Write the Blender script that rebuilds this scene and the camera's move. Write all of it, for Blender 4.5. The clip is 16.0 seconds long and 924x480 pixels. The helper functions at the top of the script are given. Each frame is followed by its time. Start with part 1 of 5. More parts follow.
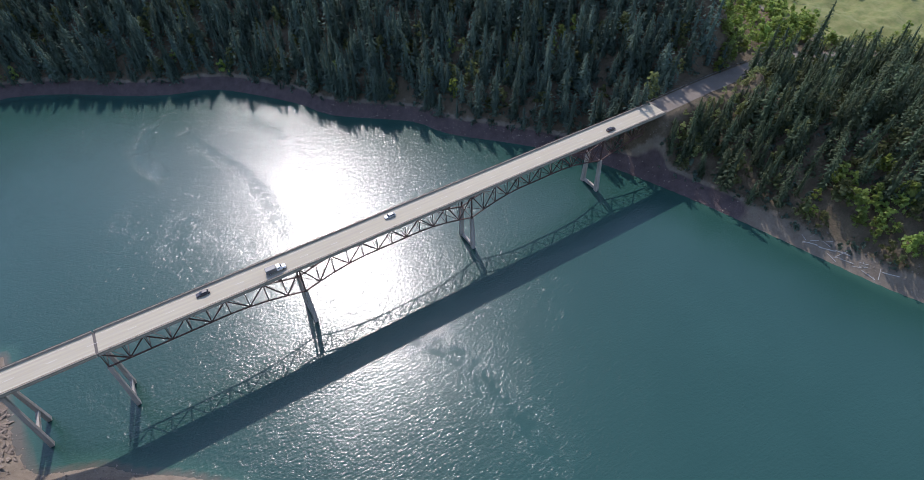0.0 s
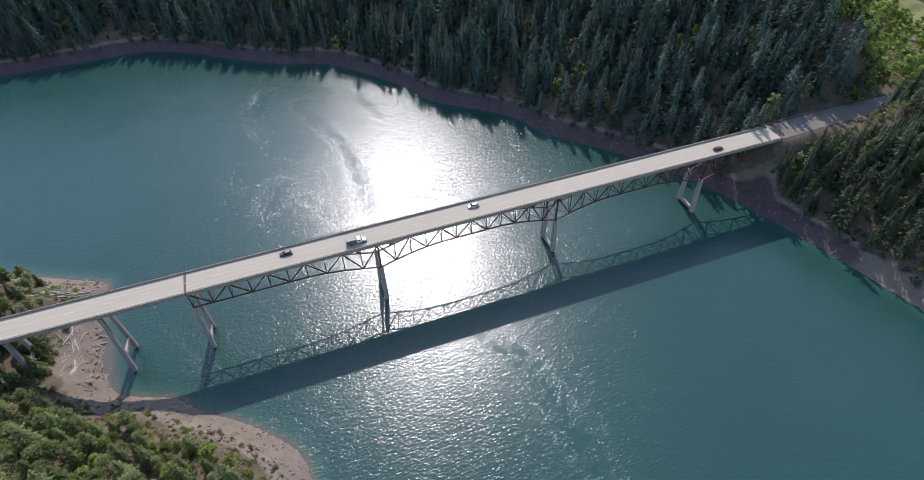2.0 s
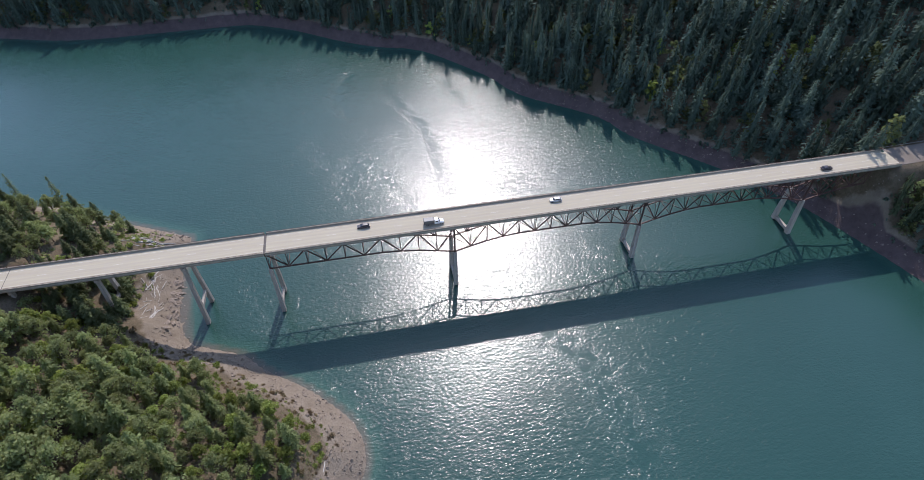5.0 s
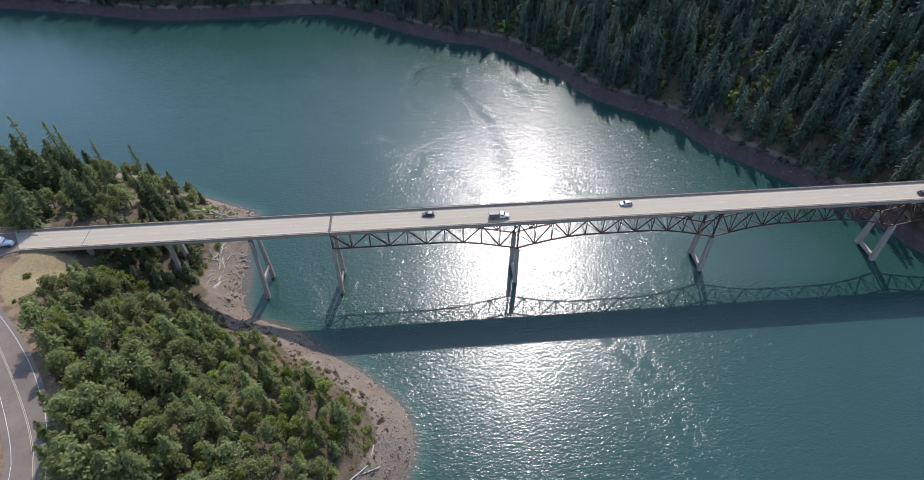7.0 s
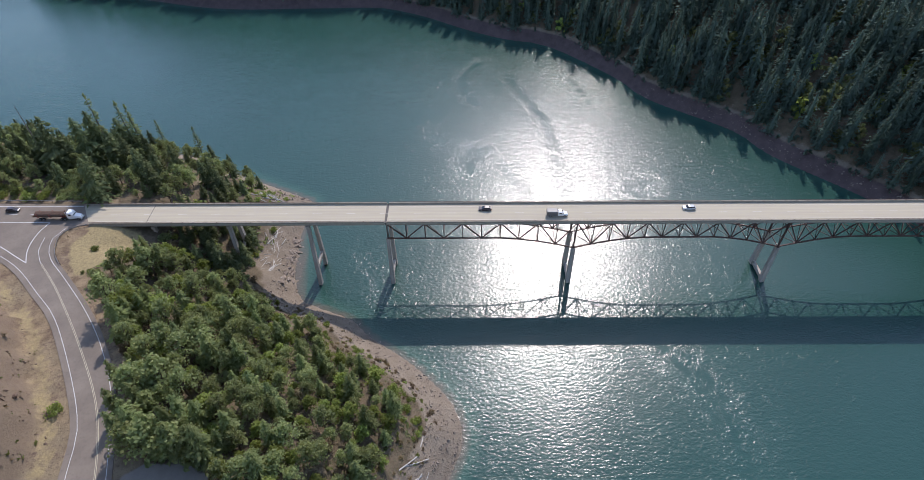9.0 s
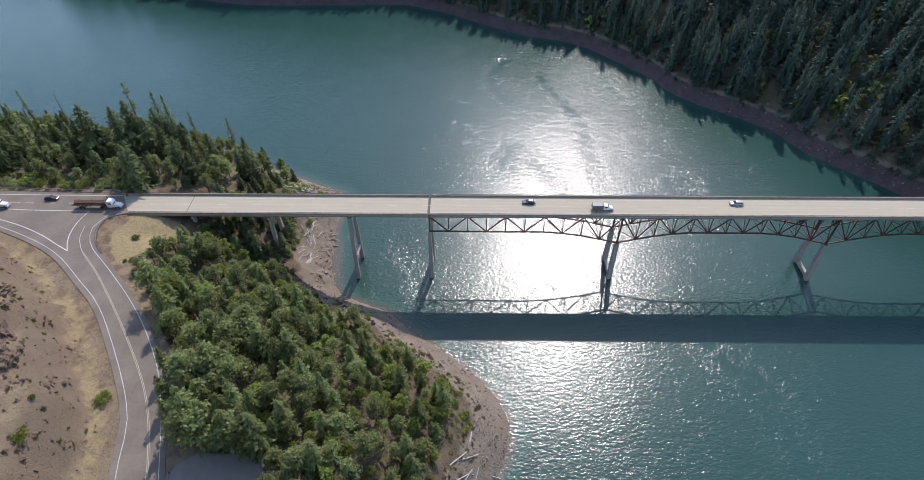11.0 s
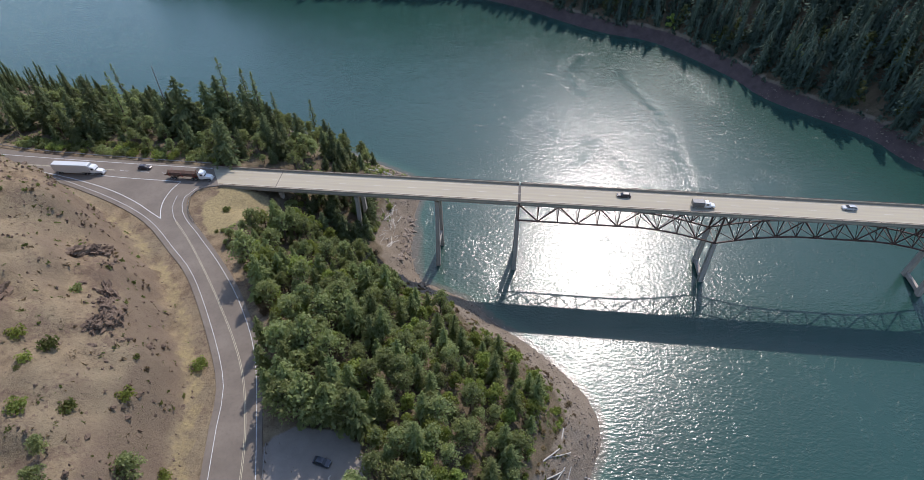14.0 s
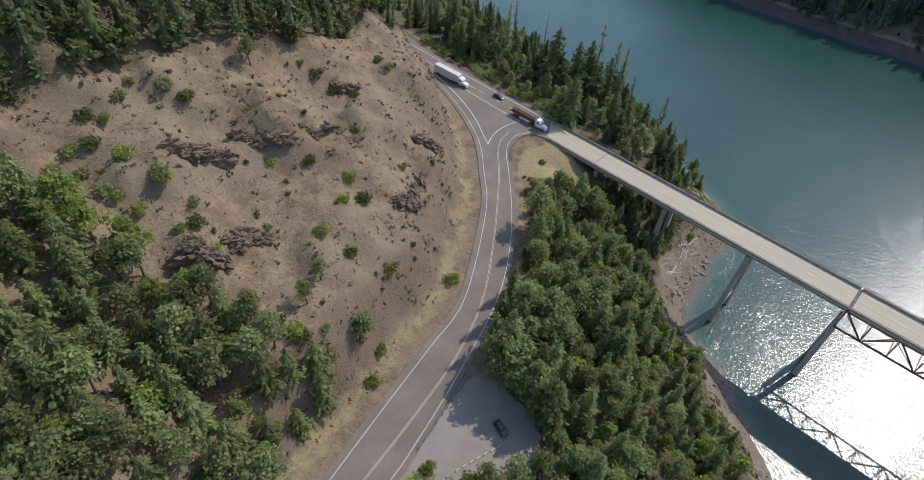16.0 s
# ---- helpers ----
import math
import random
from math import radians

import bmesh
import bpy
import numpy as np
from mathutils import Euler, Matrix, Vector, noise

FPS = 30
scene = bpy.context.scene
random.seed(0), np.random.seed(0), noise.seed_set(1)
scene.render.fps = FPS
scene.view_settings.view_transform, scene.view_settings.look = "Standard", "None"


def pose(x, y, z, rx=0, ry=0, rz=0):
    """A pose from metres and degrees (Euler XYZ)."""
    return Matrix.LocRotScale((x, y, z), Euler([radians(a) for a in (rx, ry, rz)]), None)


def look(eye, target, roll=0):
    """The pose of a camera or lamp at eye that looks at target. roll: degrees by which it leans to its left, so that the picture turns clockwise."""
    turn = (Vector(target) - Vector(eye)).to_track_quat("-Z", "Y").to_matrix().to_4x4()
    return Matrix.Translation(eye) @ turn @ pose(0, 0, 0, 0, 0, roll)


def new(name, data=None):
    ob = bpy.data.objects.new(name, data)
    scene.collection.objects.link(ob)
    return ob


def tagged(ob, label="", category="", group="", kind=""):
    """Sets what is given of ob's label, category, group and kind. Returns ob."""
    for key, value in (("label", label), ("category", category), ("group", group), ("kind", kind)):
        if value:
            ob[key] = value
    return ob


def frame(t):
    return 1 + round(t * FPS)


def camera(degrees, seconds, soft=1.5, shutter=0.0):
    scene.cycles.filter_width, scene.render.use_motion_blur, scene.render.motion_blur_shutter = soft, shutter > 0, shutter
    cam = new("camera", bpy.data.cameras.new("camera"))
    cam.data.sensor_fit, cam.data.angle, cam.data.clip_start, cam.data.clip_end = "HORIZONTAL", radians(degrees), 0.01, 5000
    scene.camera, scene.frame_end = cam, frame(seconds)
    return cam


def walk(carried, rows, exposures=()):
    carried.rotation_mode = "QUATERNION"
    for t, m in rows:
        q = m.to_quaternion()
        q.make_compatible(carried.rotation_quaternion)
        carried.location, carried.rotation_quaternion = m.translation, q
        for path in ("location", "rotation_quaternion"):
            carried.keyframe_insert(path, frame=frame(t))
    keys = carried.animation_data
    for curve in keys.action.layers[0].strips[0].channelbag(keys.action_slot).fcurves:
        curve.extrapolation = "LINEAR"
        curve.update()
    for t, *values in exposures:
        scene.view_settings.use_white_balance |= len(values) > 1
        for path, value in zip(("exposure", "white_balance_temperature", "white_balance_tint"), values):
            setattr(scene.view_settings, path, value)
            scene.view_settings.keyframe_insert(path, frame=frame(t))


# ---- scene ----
cam = camera(79.0, 16.0, 0.85)
PATH = [
    (0, (49.366, -155.495, 183.995), (50.085, -154.283, 182.576), -1.7),
    (0.5, (49.452, -155.268, 183.495), (50.147, -154.042, 182.076), -1.7),
    (1, (49.199, -155.215, 182.732), (49.825, -153.951, 181.314), -1.5),
    (1.5, (49.304, -155.01, 181.688), (49.808, -153.691, 180.272), -1.2),
    (2, (49.77, -155.05, 180.62), (50.234, -153.715, 179.205), -1.2),
    (2.5, (49.807, -155.097, 179.605), (50.249, -153.753, 178.191), -1.3),
    (3, (49.14, -154.927, 178.499), (49.559, -153.574, 177.087), -1.3),
    (3.5, (47.821, -154.354, 177.417), (48.209, -152.992, 176.005), -1.0),
    (4, (46.144, -153.768, 176.323), (46.487, -152.393, 174.911), -0.8),
    (6.5, (38.068, -153.317, 168.711), (38.223, -151.888, 167.321), -0.4),
    (7, (36.172, -153.126, 167.849), (36.28, -151.691, 166.46), -0.3),
    (7.5, (34.415, -152.781, 166.964), (34.477, -151.343, 165.576), -0.3),
    (8, (32.777, -152.551, 166.359), (32.804, -151.113, 164.97), -0.5),
    (8.5, (30.479, -152.634, 165.821), (30.484, -151.196, 164.431), -0.5),
    (9, (27.898, -152.533, 164.95), (27.89, -151.093, 163.562), -0.5),
    (11.5, (9.997, -153.236, 158.926), (9.975, -151.784, 157.55), -0.2),
    (12, (6.047, -153.334, 157.645), (6.033, -151.88, 156.271), -0.3),
    (12.5, (2.062, -153.399, 156.359), (2.055, -151.943, 154.988), -0.4),
    (13, (-1.253, -153.689, 155.291), (-1.261, -152.23, 153.923), -0.5),
    (13.5, (-3.491, -153.652, 153.845), (-3.535, -152.192, 152.478), -0.6),
    (14, (-4.653, -153.548, 151.942), (-4.799, -152.093, 150.577), -0.3),
    (14.5, (-6.333, -153.896, 149.959), (-6.644, -152.465, 148.597), 0.9),
    (15, (-8.004, -153.244, 148.148), (-8.658, -151.948, 146.773), 3.1),
    (15.5, (-8.983, -151.801, 146.663), (-9.86, -150.664, 145.271), 4.1),
    (16, (-9.717, -151.038, 145.556), (-10.686, -149.984, 144.159), 4.1),
]
walk(cam, [(t, look(eye, target, roll)) for t, eye, target, roll in PATH], [(0, 0.29, 6150, 18), (4, 0.29, 6200, 18), (9, 0.26, 6300, 17), (14, 0.15, 6400, 15), (15.2, 0.06, 6400, 14), (16, 0.06, 6400, 14)])

# ---- world, sun ----
SUN = Vector((0.208, 0.92, 1.0)).normalized()
world = bpy.data.worlds.new("sky")
scene.world = world
world.use_nodes = True
wn = world.node_tree.nodes
sky = wn.new("ShaderNodeTexSky")
sky.sky_type = "NISHITA"
sky.sun_disc = False
sky.sun_elevation = math.asin(SUN.z)
sky.sun_rotation = math.atan2(SUN.x, SUN.y)
sky.altitude = 500
sky.air_density, sky.dust_density = 1.2, 0.8
world.node_tree.links.new(sky.outputs[0], wn["Background"].inputs[0])
wn["Background"].inputs[1].default_value = 0.215
sun = new("sun", bpy.data.lights.new("sun", "SUN"))
sun.data.energy, sun.data.angle, sun.data.color = 3.5, radians(0.53), (1.0, 0.95, 0.87)
sun.matrix_world = look(SUN * 900, (0, 0, 0))


# ---- materials ----
class Mat:
    """A node material with a few short-hands."""

    def __init__(self, name):
        self.m = bpy.data.materials.new(name)
        self.m.use_nodes = True
        self.t = self.m.node_tree
        self.p = self.t.nodes["Principled BSDF"]
        self.out = self.t.nodes["Material Output"]
        self.tc = self.t.nodes.new("ShaderNodeTexCoord")

    def node(self, kind, **inputs):
        n = self.t.nodes.new(kind)
        for k, v in inputs.items():
            self.put(n.inputs[k.replace("_", " ")], v)
        return n

    def put(self, socket, v):
        if isinstance(v, bpy.types.NodeSocket):
            self.t.links.new(v, socket)
        else:
            socket.default_value = v

    def noise(self, scale, detail=4.0, rough=0.6, coord=None, stretch=None):
        c = coord or self.tc.outputs["Object"]
        if stretch:
            mp = self.node("ShaderNodeMapping", Scale=stretch)
            self.put(mp.inputs["Vector"], c)
            c = mp.outputs[0]
        n = self.node("ShaderNodeTexNoise", Scale=scale, Detail=detail, Roughness=rough)
        self.put(n.inputs["Vector"], c)
        return n.outputs["Fac"]

    def ramp(self, fac, lo, hi):
        n = self.node("ShaderNodeMapRange")
        self.put(n.inputs["Value"], fac)
        n.inputs["From Min"].default_value, n.inputs["From Max"].default_value = lo, hi
        return n.outputs[0]

    def mix(self, fac, a, b, mode="MIX"):
        n = self.t.nodes.new("ShaderNodeMix")
        n.data_type, n.blend_type = "RGBA", mode
        for s, v in ((n.inputs[0], fac), (n.inputs[6], a), (n.inputs[7], b)):
            if not isinstance(v, bpy.types.NodeSocket) and isinstance(v, tuple):
                v = (*v, 1)
            self.put(s, v)
        return n.outputs[2]

    def math(self, op, a, b=0.0):
        n = self.t.nodes.new("ShaderNodeMath")
        n.operation = op
        self.put(n.inputs[0], a), self.put(n.inputs[1], b)
        return n.outputs[0]

    def bump(self, height, distance=0.1, strength=1.0):
        n = self.node("ShaderNodeBump", Distance=distance, Strength=strength)
        self.put(n.inputs["Height"], height)
        self.put(self.p.inputs["Normal"], n.outputs[0])
        return n

    def done(self, colour=None, rough=None, metal=0.0, spec=None):
        if colour is not None:
            self.put(self.p.inputs["Base Color"], (*colour, 1) if isinstance(colour, tuple) else colour)
        if rough is not None:
            self.put(self.p.inputs["Roughness"], rough)
        self.p.inputs["Metallic"].default_value = metal
        if spec is not None:
            self.p.inputs["Specular IOR Level"].default_value = spec
        return self.m


def plain(name, colour, rough=0.6, metal=0.0, vary=0.25, scale=3.0, bump=0.0, spec=None):
    """A surface with blotches at two scales and a little relief."""
    k = Mat(name)
    n1, n2 = k.noise(scale), k.noise(scale * 9, 6)
    f = k.math("ADD", k.math("MULTIPLY", n1, 0.6), k.math("MULTIPLY", n2, 0.4))
    c = k.mix(k.ramp(f, 0.3, 0.7), tuple(v * (1 - vary) for v in colour), tuple(min(1, v * (1 + vary)) for v in colour))
    if bump:
        k.bump(n2, bump)
    return k.done(c, rough, metal, spec)


def concrete(name, colour, stain=0.5):
    k = Mat(name)
    streak = k.noise(1.0, 5, coord=k.tc.outputs["Object"], stretch=(0.9, 0.9, 0.12))
    fine = k.noise(14, 6)
    c = k.mix(k.ramp(streak, 0.42, 0.75), colour, tuple(v * stain for v in colour))
    c = k.mix(k.ramp(fine, 0.3, 0.75), c, tuple(v * 1.12 for v in colour))
    k.bump(fine, 0.02)
    return k.done(c, 0.85)


def deck_material():
    k = Mat("deck concrete")
    sep = k.node("ShaderNodeSeparateXYZ", Vector=k.tc.outputs["Object"])
    y = sep.outputs[1]
    wheel = k.math("ABSOLUTE", k.math("SINE", k.math("MULTIPLY", y, 1.75)))
    along = k.noise(1.0, 4, stretch=(0.05, 1.6, 1))
    blot = k.noise(0.35, 5)
    fine = k.noise(9, 6)
    c = k.mix(k.ramp(along, 0.35, 0.7), (0.398, 0.345, 0.240), (0.340, 0.286, 0.204))
    c = k.mix(k.math("MULTIPLY", k.ramp(wheel, 0.5, 1.0), 0.28), c, (0.30, 0.26, 0.215))
    c = k.mix(k.math("MULTIPLY", k.ramp(blot, 0.45, 0.8), 0.5), c, (0.345, 0.30, 0.25))
    c = k.mix(k.math("MULTIPLY", k.ramp(fine, 0.5, 0.8), 0.3), c, (0.400, 0.363, 0.293))
    k.bump(fine, 0.01)
    return k.done(c, 0.8)


def asphalt_material(name="asphalt", a=(0.142, 0.112, 0.086), b=(0.194, 0.156, 0.122)):
    k = Mat(name)
    big, mid, fine = k.noise(0.12, 5), k.noise(1.2, 5), k.noise(22, 5)
    c = k.mix(k.ramp(big, 0.35, 0.68), a, b)
    c = k.mix(k.math("MULTIPLY", k.ramp(mid, 0.5, 0.72), 0.5), c, tuple(v * 0.8 for v in a))
    c = k.mix(k.math("MULTIPLY", k.ramp(fine, 0.45, 0.8), 0.35), c, (0.2, 0.19, 0.18))
    k.bump(fine, 0.015)
    return k.done(c, 0.85)


def ground_material():
    k = Mat("ground")
    zone = k.node("ShaderNodeAttribute")
    zone.attribute_name = "zone"
    sep = k.node("ShaderNodeSeparateColor", Color=zone.outputs["Color"])
    beach, dry, gravel = sep.outputs[0], sep.outputs[1], sep.outputs[2]
    big, mid, fine, grit = k.noise(0.035, 6), k.noise(0.22, 6, 0.7), k.noise(1.3, 7, 0.72), k.noise(4, 6, 0.72)
    floor = k.mix(k.ramp(mid, 0.35, 0.68), (0.095, 0.070, 0.046), (0.165, 0.125, 0.082))
    floor = k.mix(k.ramp(fine, 0.5, 0.72), floor, (0.060, 0.068, 0.030))
    hill = k.mix(k.ramp(mid, 0.40, 0.58), (0.150, 0.104, 0.064), (0.262, 0.190, 0.115))
    hill = k.mix(k.math("MULTIPLY", k.ramp(big, 0.42, 0.62), 0.7), hill, (0.225, 0.180, 0.116))
    hill = k.mix(k.math("MULTIPLY", k.ramp(fine, 0.54, 0.70), 0.75), hill, (0.065, 0.048, 0.040))
    hill = k.mix(k.math("MULTIPLY", k.ramp(grit, 0.56, 0.70), 0.65), hill, (0.070, 0.056, 0.036))
    hill = k.mix(k.math("MULTIPLY", k.ramp(grit, 0.44, 0.34), 0.6), hill, (0.33, 0.255, 0.165))
    stony = k.ramp(k.math("ADD", k.noise(0.09, 5, 0.65), k.math("MULTIPLY", k.math("SUBTRACT", fine, 0.5), 0.8)), 0.54, 0.66)
    hill = k.mix(k.math("MULTIPLY", stony, 0.6), hill, (0.125, 0.082, 0.062))
    shore = k.mix(k.ramp(mid, 0.35, 0.65), (0.172, 0.134, 0.098), (0.236, 0.190, 0.142))
    shore = k.mix(k.math("MULTIPLY", k.ramp(grit, 0.5, 0.68), 0.6), shore, (0.125, 0.102, 0.080))
    # Darker shore tone where the beach mask rises above 1.
    dark_shore = k.mix(k.ramp(mid, 0.35, 0.65), (0.075, 0.053, 0.052), (0.115, 0.084, 0.078))
    shore = k.mix(k.ramp(beach, 1.05, 1.35), shore, dark_shore)
    stone = k.mix(k.ramp(mid, 0.3, 0.7), (0.235, 0.20, 0.17), (0.29, 0.25, 0.212))
    stone = k.mix(k.math("MULTIPLY", k.ramp(grit, 0.5, 0.7), 0.4), stone, (0.20, 0.17, 0.145))
    straw = k.mix(k.ramp(fine, 0.35, 0.7), (0.34, 0.265, 0.135), (0.20, 0.155, 0.085))
    meadow = k.mix(k.ramp(mid, 0.35, 0.65), (0.125, 0.145, 0.045), (0.20, 0.19, 0.075))
    stone = k.mix(k.ramp(gravel, 1.1, 1.4), stone, meadow)
    edge = k.math("ADD", k.math("MULTIPLY", k.math("SUBTRACT", mid, 0.5), 0.9), 0.0)
    up = k.node("ShaderNodeSeparateXYZ", Vector=k.node("ShaderNodeNewGeometry").outputs["Normal"]).outputs[2]
    steep = k.ramp(k.math("ADD", up, k.math("MULTIPLY", k.math("SUBTRACT", fine, 0.5), 0.5)), 0.80, 0.62)
    hill = k.mix(k.math("MULTIPLY", steep, 0.75), hill, k.mix(k.ramp(grit, 0.4, 0.65), (0.130, 0.092, 0.066), (0.205, 0.152, 0.106)))
    c = k.mix(k.ramp(k.math("ADD", dry, edge), 0.35, 0.65), floor, hill)
    c = k.mix(k.ramp(k.math("ADD", beach, edge), 0.35, 0.65), c, shore)
    c = k.mix(k.ramp(k.math("ADD", gravel, k.math("MULTIPLY", edge, 0.6)), 0.4, 0.6), c, stone)
    c = k.mix(k.ramp(k.math("ADD", zone.outputs["Alpha"], edge), 0.4, 0.6), c, straw)
    h = k.math("ADD", k.math("MULTIPLY", fine, 0.8), k.math("MULTIPLY", grit, 0.25))
    h = k.math("MULTIPLY", h, k.math("SUBTRACT", 1.0, k.ramp(gravel, 0.0, 1.25)))
    k.bump(h, 0.45, 1.0)
    return k.done(c, 0.95, spec=0.2)


def water_material():
    """Turbid green water: wind ripples at three sizes, flattened in the slicks."""
    k = Mat("lake water")
    shallow, slick = k.node("ShaderNodeAttribute"), k.node("ShaderNodeAttribute")
    shallow.attribute_name, slick.attribute_name = "shallow", "slick"
    big = k.noise(0.012, 3)
    deep = k.mix(k.ramp(big, 0.35, 0.7), (0.016, 0.053, 0.043), (0.020, 0.061, 0.050))
    s = shallow.outputs["Fac"]
    c = k.mix(k.ramp(s, 0.1, 0.7), deep, (0.030, 0.080, 0.060))
    c = k.mix(k.ramp(s, 0.7, 1.05), c, (0.12, 0.095, 0.07))
    gust = k.ramp(k.noise(0.022, 4, 0.6, stretch=(1.0, 0.45, 1)), 0.32, 0.66)
    torn = k.math("ADD", slick.outputs["Fac"], k.math("MULTIPLY", k.math("SUBTRACT", k.noise(0.24, 5, 0.75), 0.5), 3.4))
    calm = k.ramp(torn, 0.22, 0.95)
    amp = k.math("MULTIPLY", k.math("ADD", 0.75, k.math("MULTIPLY", gust, 0.45)), k.math("SUBTRACT", 1.0, k.math("MULTIPLY", calm, 0.58)))
    w0 = k.noise(0.42, 2, 0.5, stretch=(0.7, 1.5, 1))
    w1 = k.noise(1.0, 2, 0.6, stretch=(0.8, 1.25, 1))
    w2 = k.noise(3.4, 1, 0.5)
    h = k.math("ADD", k.math("MULTIPLY", w0, 0.085), k.math("ADD", k.math("MULTIPLY", w1, 0.125), k.math("MULTIPLY", w2, 0.013)))
    k.bump(k.math("MULTIPLY", h, amp), 1.0, 1.0)
    k.p.inputs["IOR"].default_value = 1.42
    return k.done(c, k.math("SUBTRACT", 0.195, k.math("MULTIPLY", calm, 0.04)))


def leaf_material(name, a, b, glow=(0.27, 0.36, 0.11), thin=0.5):
    """Leaves and needles: diffuse and let light through, each tree and each clump a little different."""
    k = Mat(name)
    info, geo = k.node("ShaderNodeObjectInfo"), k.node("ShaderNodeNewGeometry")
    c = k.mix(geo.outputs["Random Per Island"], a, b)
    drift = k.ramp(k.noise(0.16, 2, 0.5, coord=geo.outputs["Position"]), 0.3, 0.7)
    c = k.mix(drift, k.mix(1.0, c, (0.78, 0.80, 0.84), "MULTIPLY"), k.mix(1.0, c, (1.20, 1.16, 1.08), "MULTIPLY"))
    hsv = k.node("ShaderNodeHueSaturation", Color=c)
    tone = k.node("ShaderNodeAttribute")
    tone.attribute_name = "tone"
    alone = k.math("LESS_THAN", tone.outputs["Fac"], 0.001)
    vary = k.math("MAXIMUM", tone.outputs["Fac"], k.math("MULTIPLY", info.outputs["Random"], alone))
    k.put(hsv.inputs["Hue"], k.math("ADD", 0.470, k.math("MULTIPLY", vary, 0.030)))
    k.put(hsv.inputs["Value"], k.math("ADD", 0.62, k.math("MULTIPLY", vary, 0.80)))
    k.done(hsv.outputs[0], 0.7, spec=0.1)
    tr = k.node("ShaderNodeBsdfTranslucent", Color=k.mix(0.5, hsv.outputs[0], glow))
    mx = k.node("ShaderNodeMixShader", Fac=thin)
    k.put(mx.inputs[1], k.p.outputs[0]), k.put(mx.inputs[2], tr.outputs[0])
    k.put(k.out.inputs[0], mx.outputs[0])
    return k.m


GROUND, WATER, DECK, ASPHALT = ground_material(), water_material(), deck_material(), asphalt_material()
CONCRETE = concrete("pier concrete", (0.340, 0.295, 0.250))
PARAPET = concrete("parapet concrete", (0.270, 0.230, 0.180), 0.6)
STEEL = plain("weathered steel", (0.080, 0.036, 0.028), 0.7, 0.0, 0.45, 0.8, 0.01)
JOINT = plain("joint rubber", (0.085, 0.07, 0.06), 0.8)
LINE_WHITE = plain("white road paint", (0.58, 0.57, 0.55), 0.7, vary=0.15)
LINE_FADED = plain("worn white road paint", (0.50, 0.46, 0.40), 0.7, vary=0.2)
LINE_YELLOW = plain("yellow road paint", (0.44, 0.39, 0.27), 0.7, vary=0.2)
GALV = plain("galvanised steel", (0.30, 0.29, 0.28), 0.55, 0.3)
POST = plain("weathered post", (0.14, 0.105, 0.08), 0.9)
ROCK = plain("basalt rock", (0.150, 0.100, 0.068), 0.9, vary=0.5, scale=0.6, bump=0.25)
SHORE_ROCK = plain("shore rock", (0.215, 0.168, 0.130), 0.9, vary=0.4, scale=1.0, bump=0.15)
DRIFT = plain("driftwood", (0.45, 0.41, 0.36), 0.85, vary=0.25, scale=2.0, bump=0.02)
BARK = plain("bark", (0.13, 0.095, 0.07), 0.95, vary=0.4, scale=2.0, bump=0.05)
DEADWOOD = plain("dead wood", (0.20, 0.165, 0.14), 0.95, vary=0.35, scale=2.0, bump=0.03)
LEAF = leaf_material("oak leaves", (0.172, 0.204, 0.088), (0.268, 0.296, 0.138), (0.36, 0.44, 0.15), 0.55)
LEAF_LIGHT = leaf_material("light green leaves", (0.160, 0.205, 0.055), (0.240, 0.295, 0.095), (0.42, 0.50, 0.10), 0.55)
NEEDLE = leaf_material("conifer needles", (0.098, 0.125, 0.062), (0.165, 0.195, 0.095), (0.22, 0.29, 0.10), 0.48)
PINE = leaf_material("pine needles", (0.150, 0.186, 0.078), (0.245, 0.280, 0.124), (0.33, 0.42, 0.15), 0.55)
# Distance haze is mixed into this needle colour as a paler, bluer tint.
HAZY_NEEDLE = leaf_material("far conifer needles", (0.084, 0.122, 0.102), (0.112, 0.154, 0.122), (0.17, 0.24, 0.16), 0.42)
OLIVE = leaf_material("olive green leaves", (0.090, 0.108, 0.046), (0.150, 0.165, 0.075), (0.20, 0.25, 0.08), 0.45)
# Far needles for the sunlit side; the lighting difference is in their greener colour.
SUN_NEEDLE = leaf_material("sunlit conifer needles", (0.070, 0.098, 0.058), (0.105, 0.136, 0.078), (0.16, 0.22, 0.09), 0.40)
LEAF_BRIGHT = leaf_material("bright willow leaves", (0.155, 0.225, 0.058), (0.235, 0.31, 0.095), (0.36, 0.47, 0.10), 0.50)
SCRUB = leaf_material("scrub leaves", (0.075, 0.088, 0.028), (0.13, 0.14, 0.05))
DRY = leaf_material("dry twigs", (0.150, 0.118, 0.064), (0.240, 0.190, 0.105), (0.26, 0.20, 0.10), 0.4)


# ---- small builders ----
def link_mesh(name, verts, faces, material=None, parent=None, label="", smooth=False):
    me = bpy.data.meshes.new(name)
    me.from_pydata([tuple(v) for v in verts], [], [tuple(f) for f in faces])
    if smooth:
        me.polygons.foreach_set("use_smooth", [True] * len(me.polygons))
    if material:
        me.materials.append(material)
    ob = new(name, me)
    if parent:
        ob.parent = parent
    if label:
        ob["label"] = label
    return ob


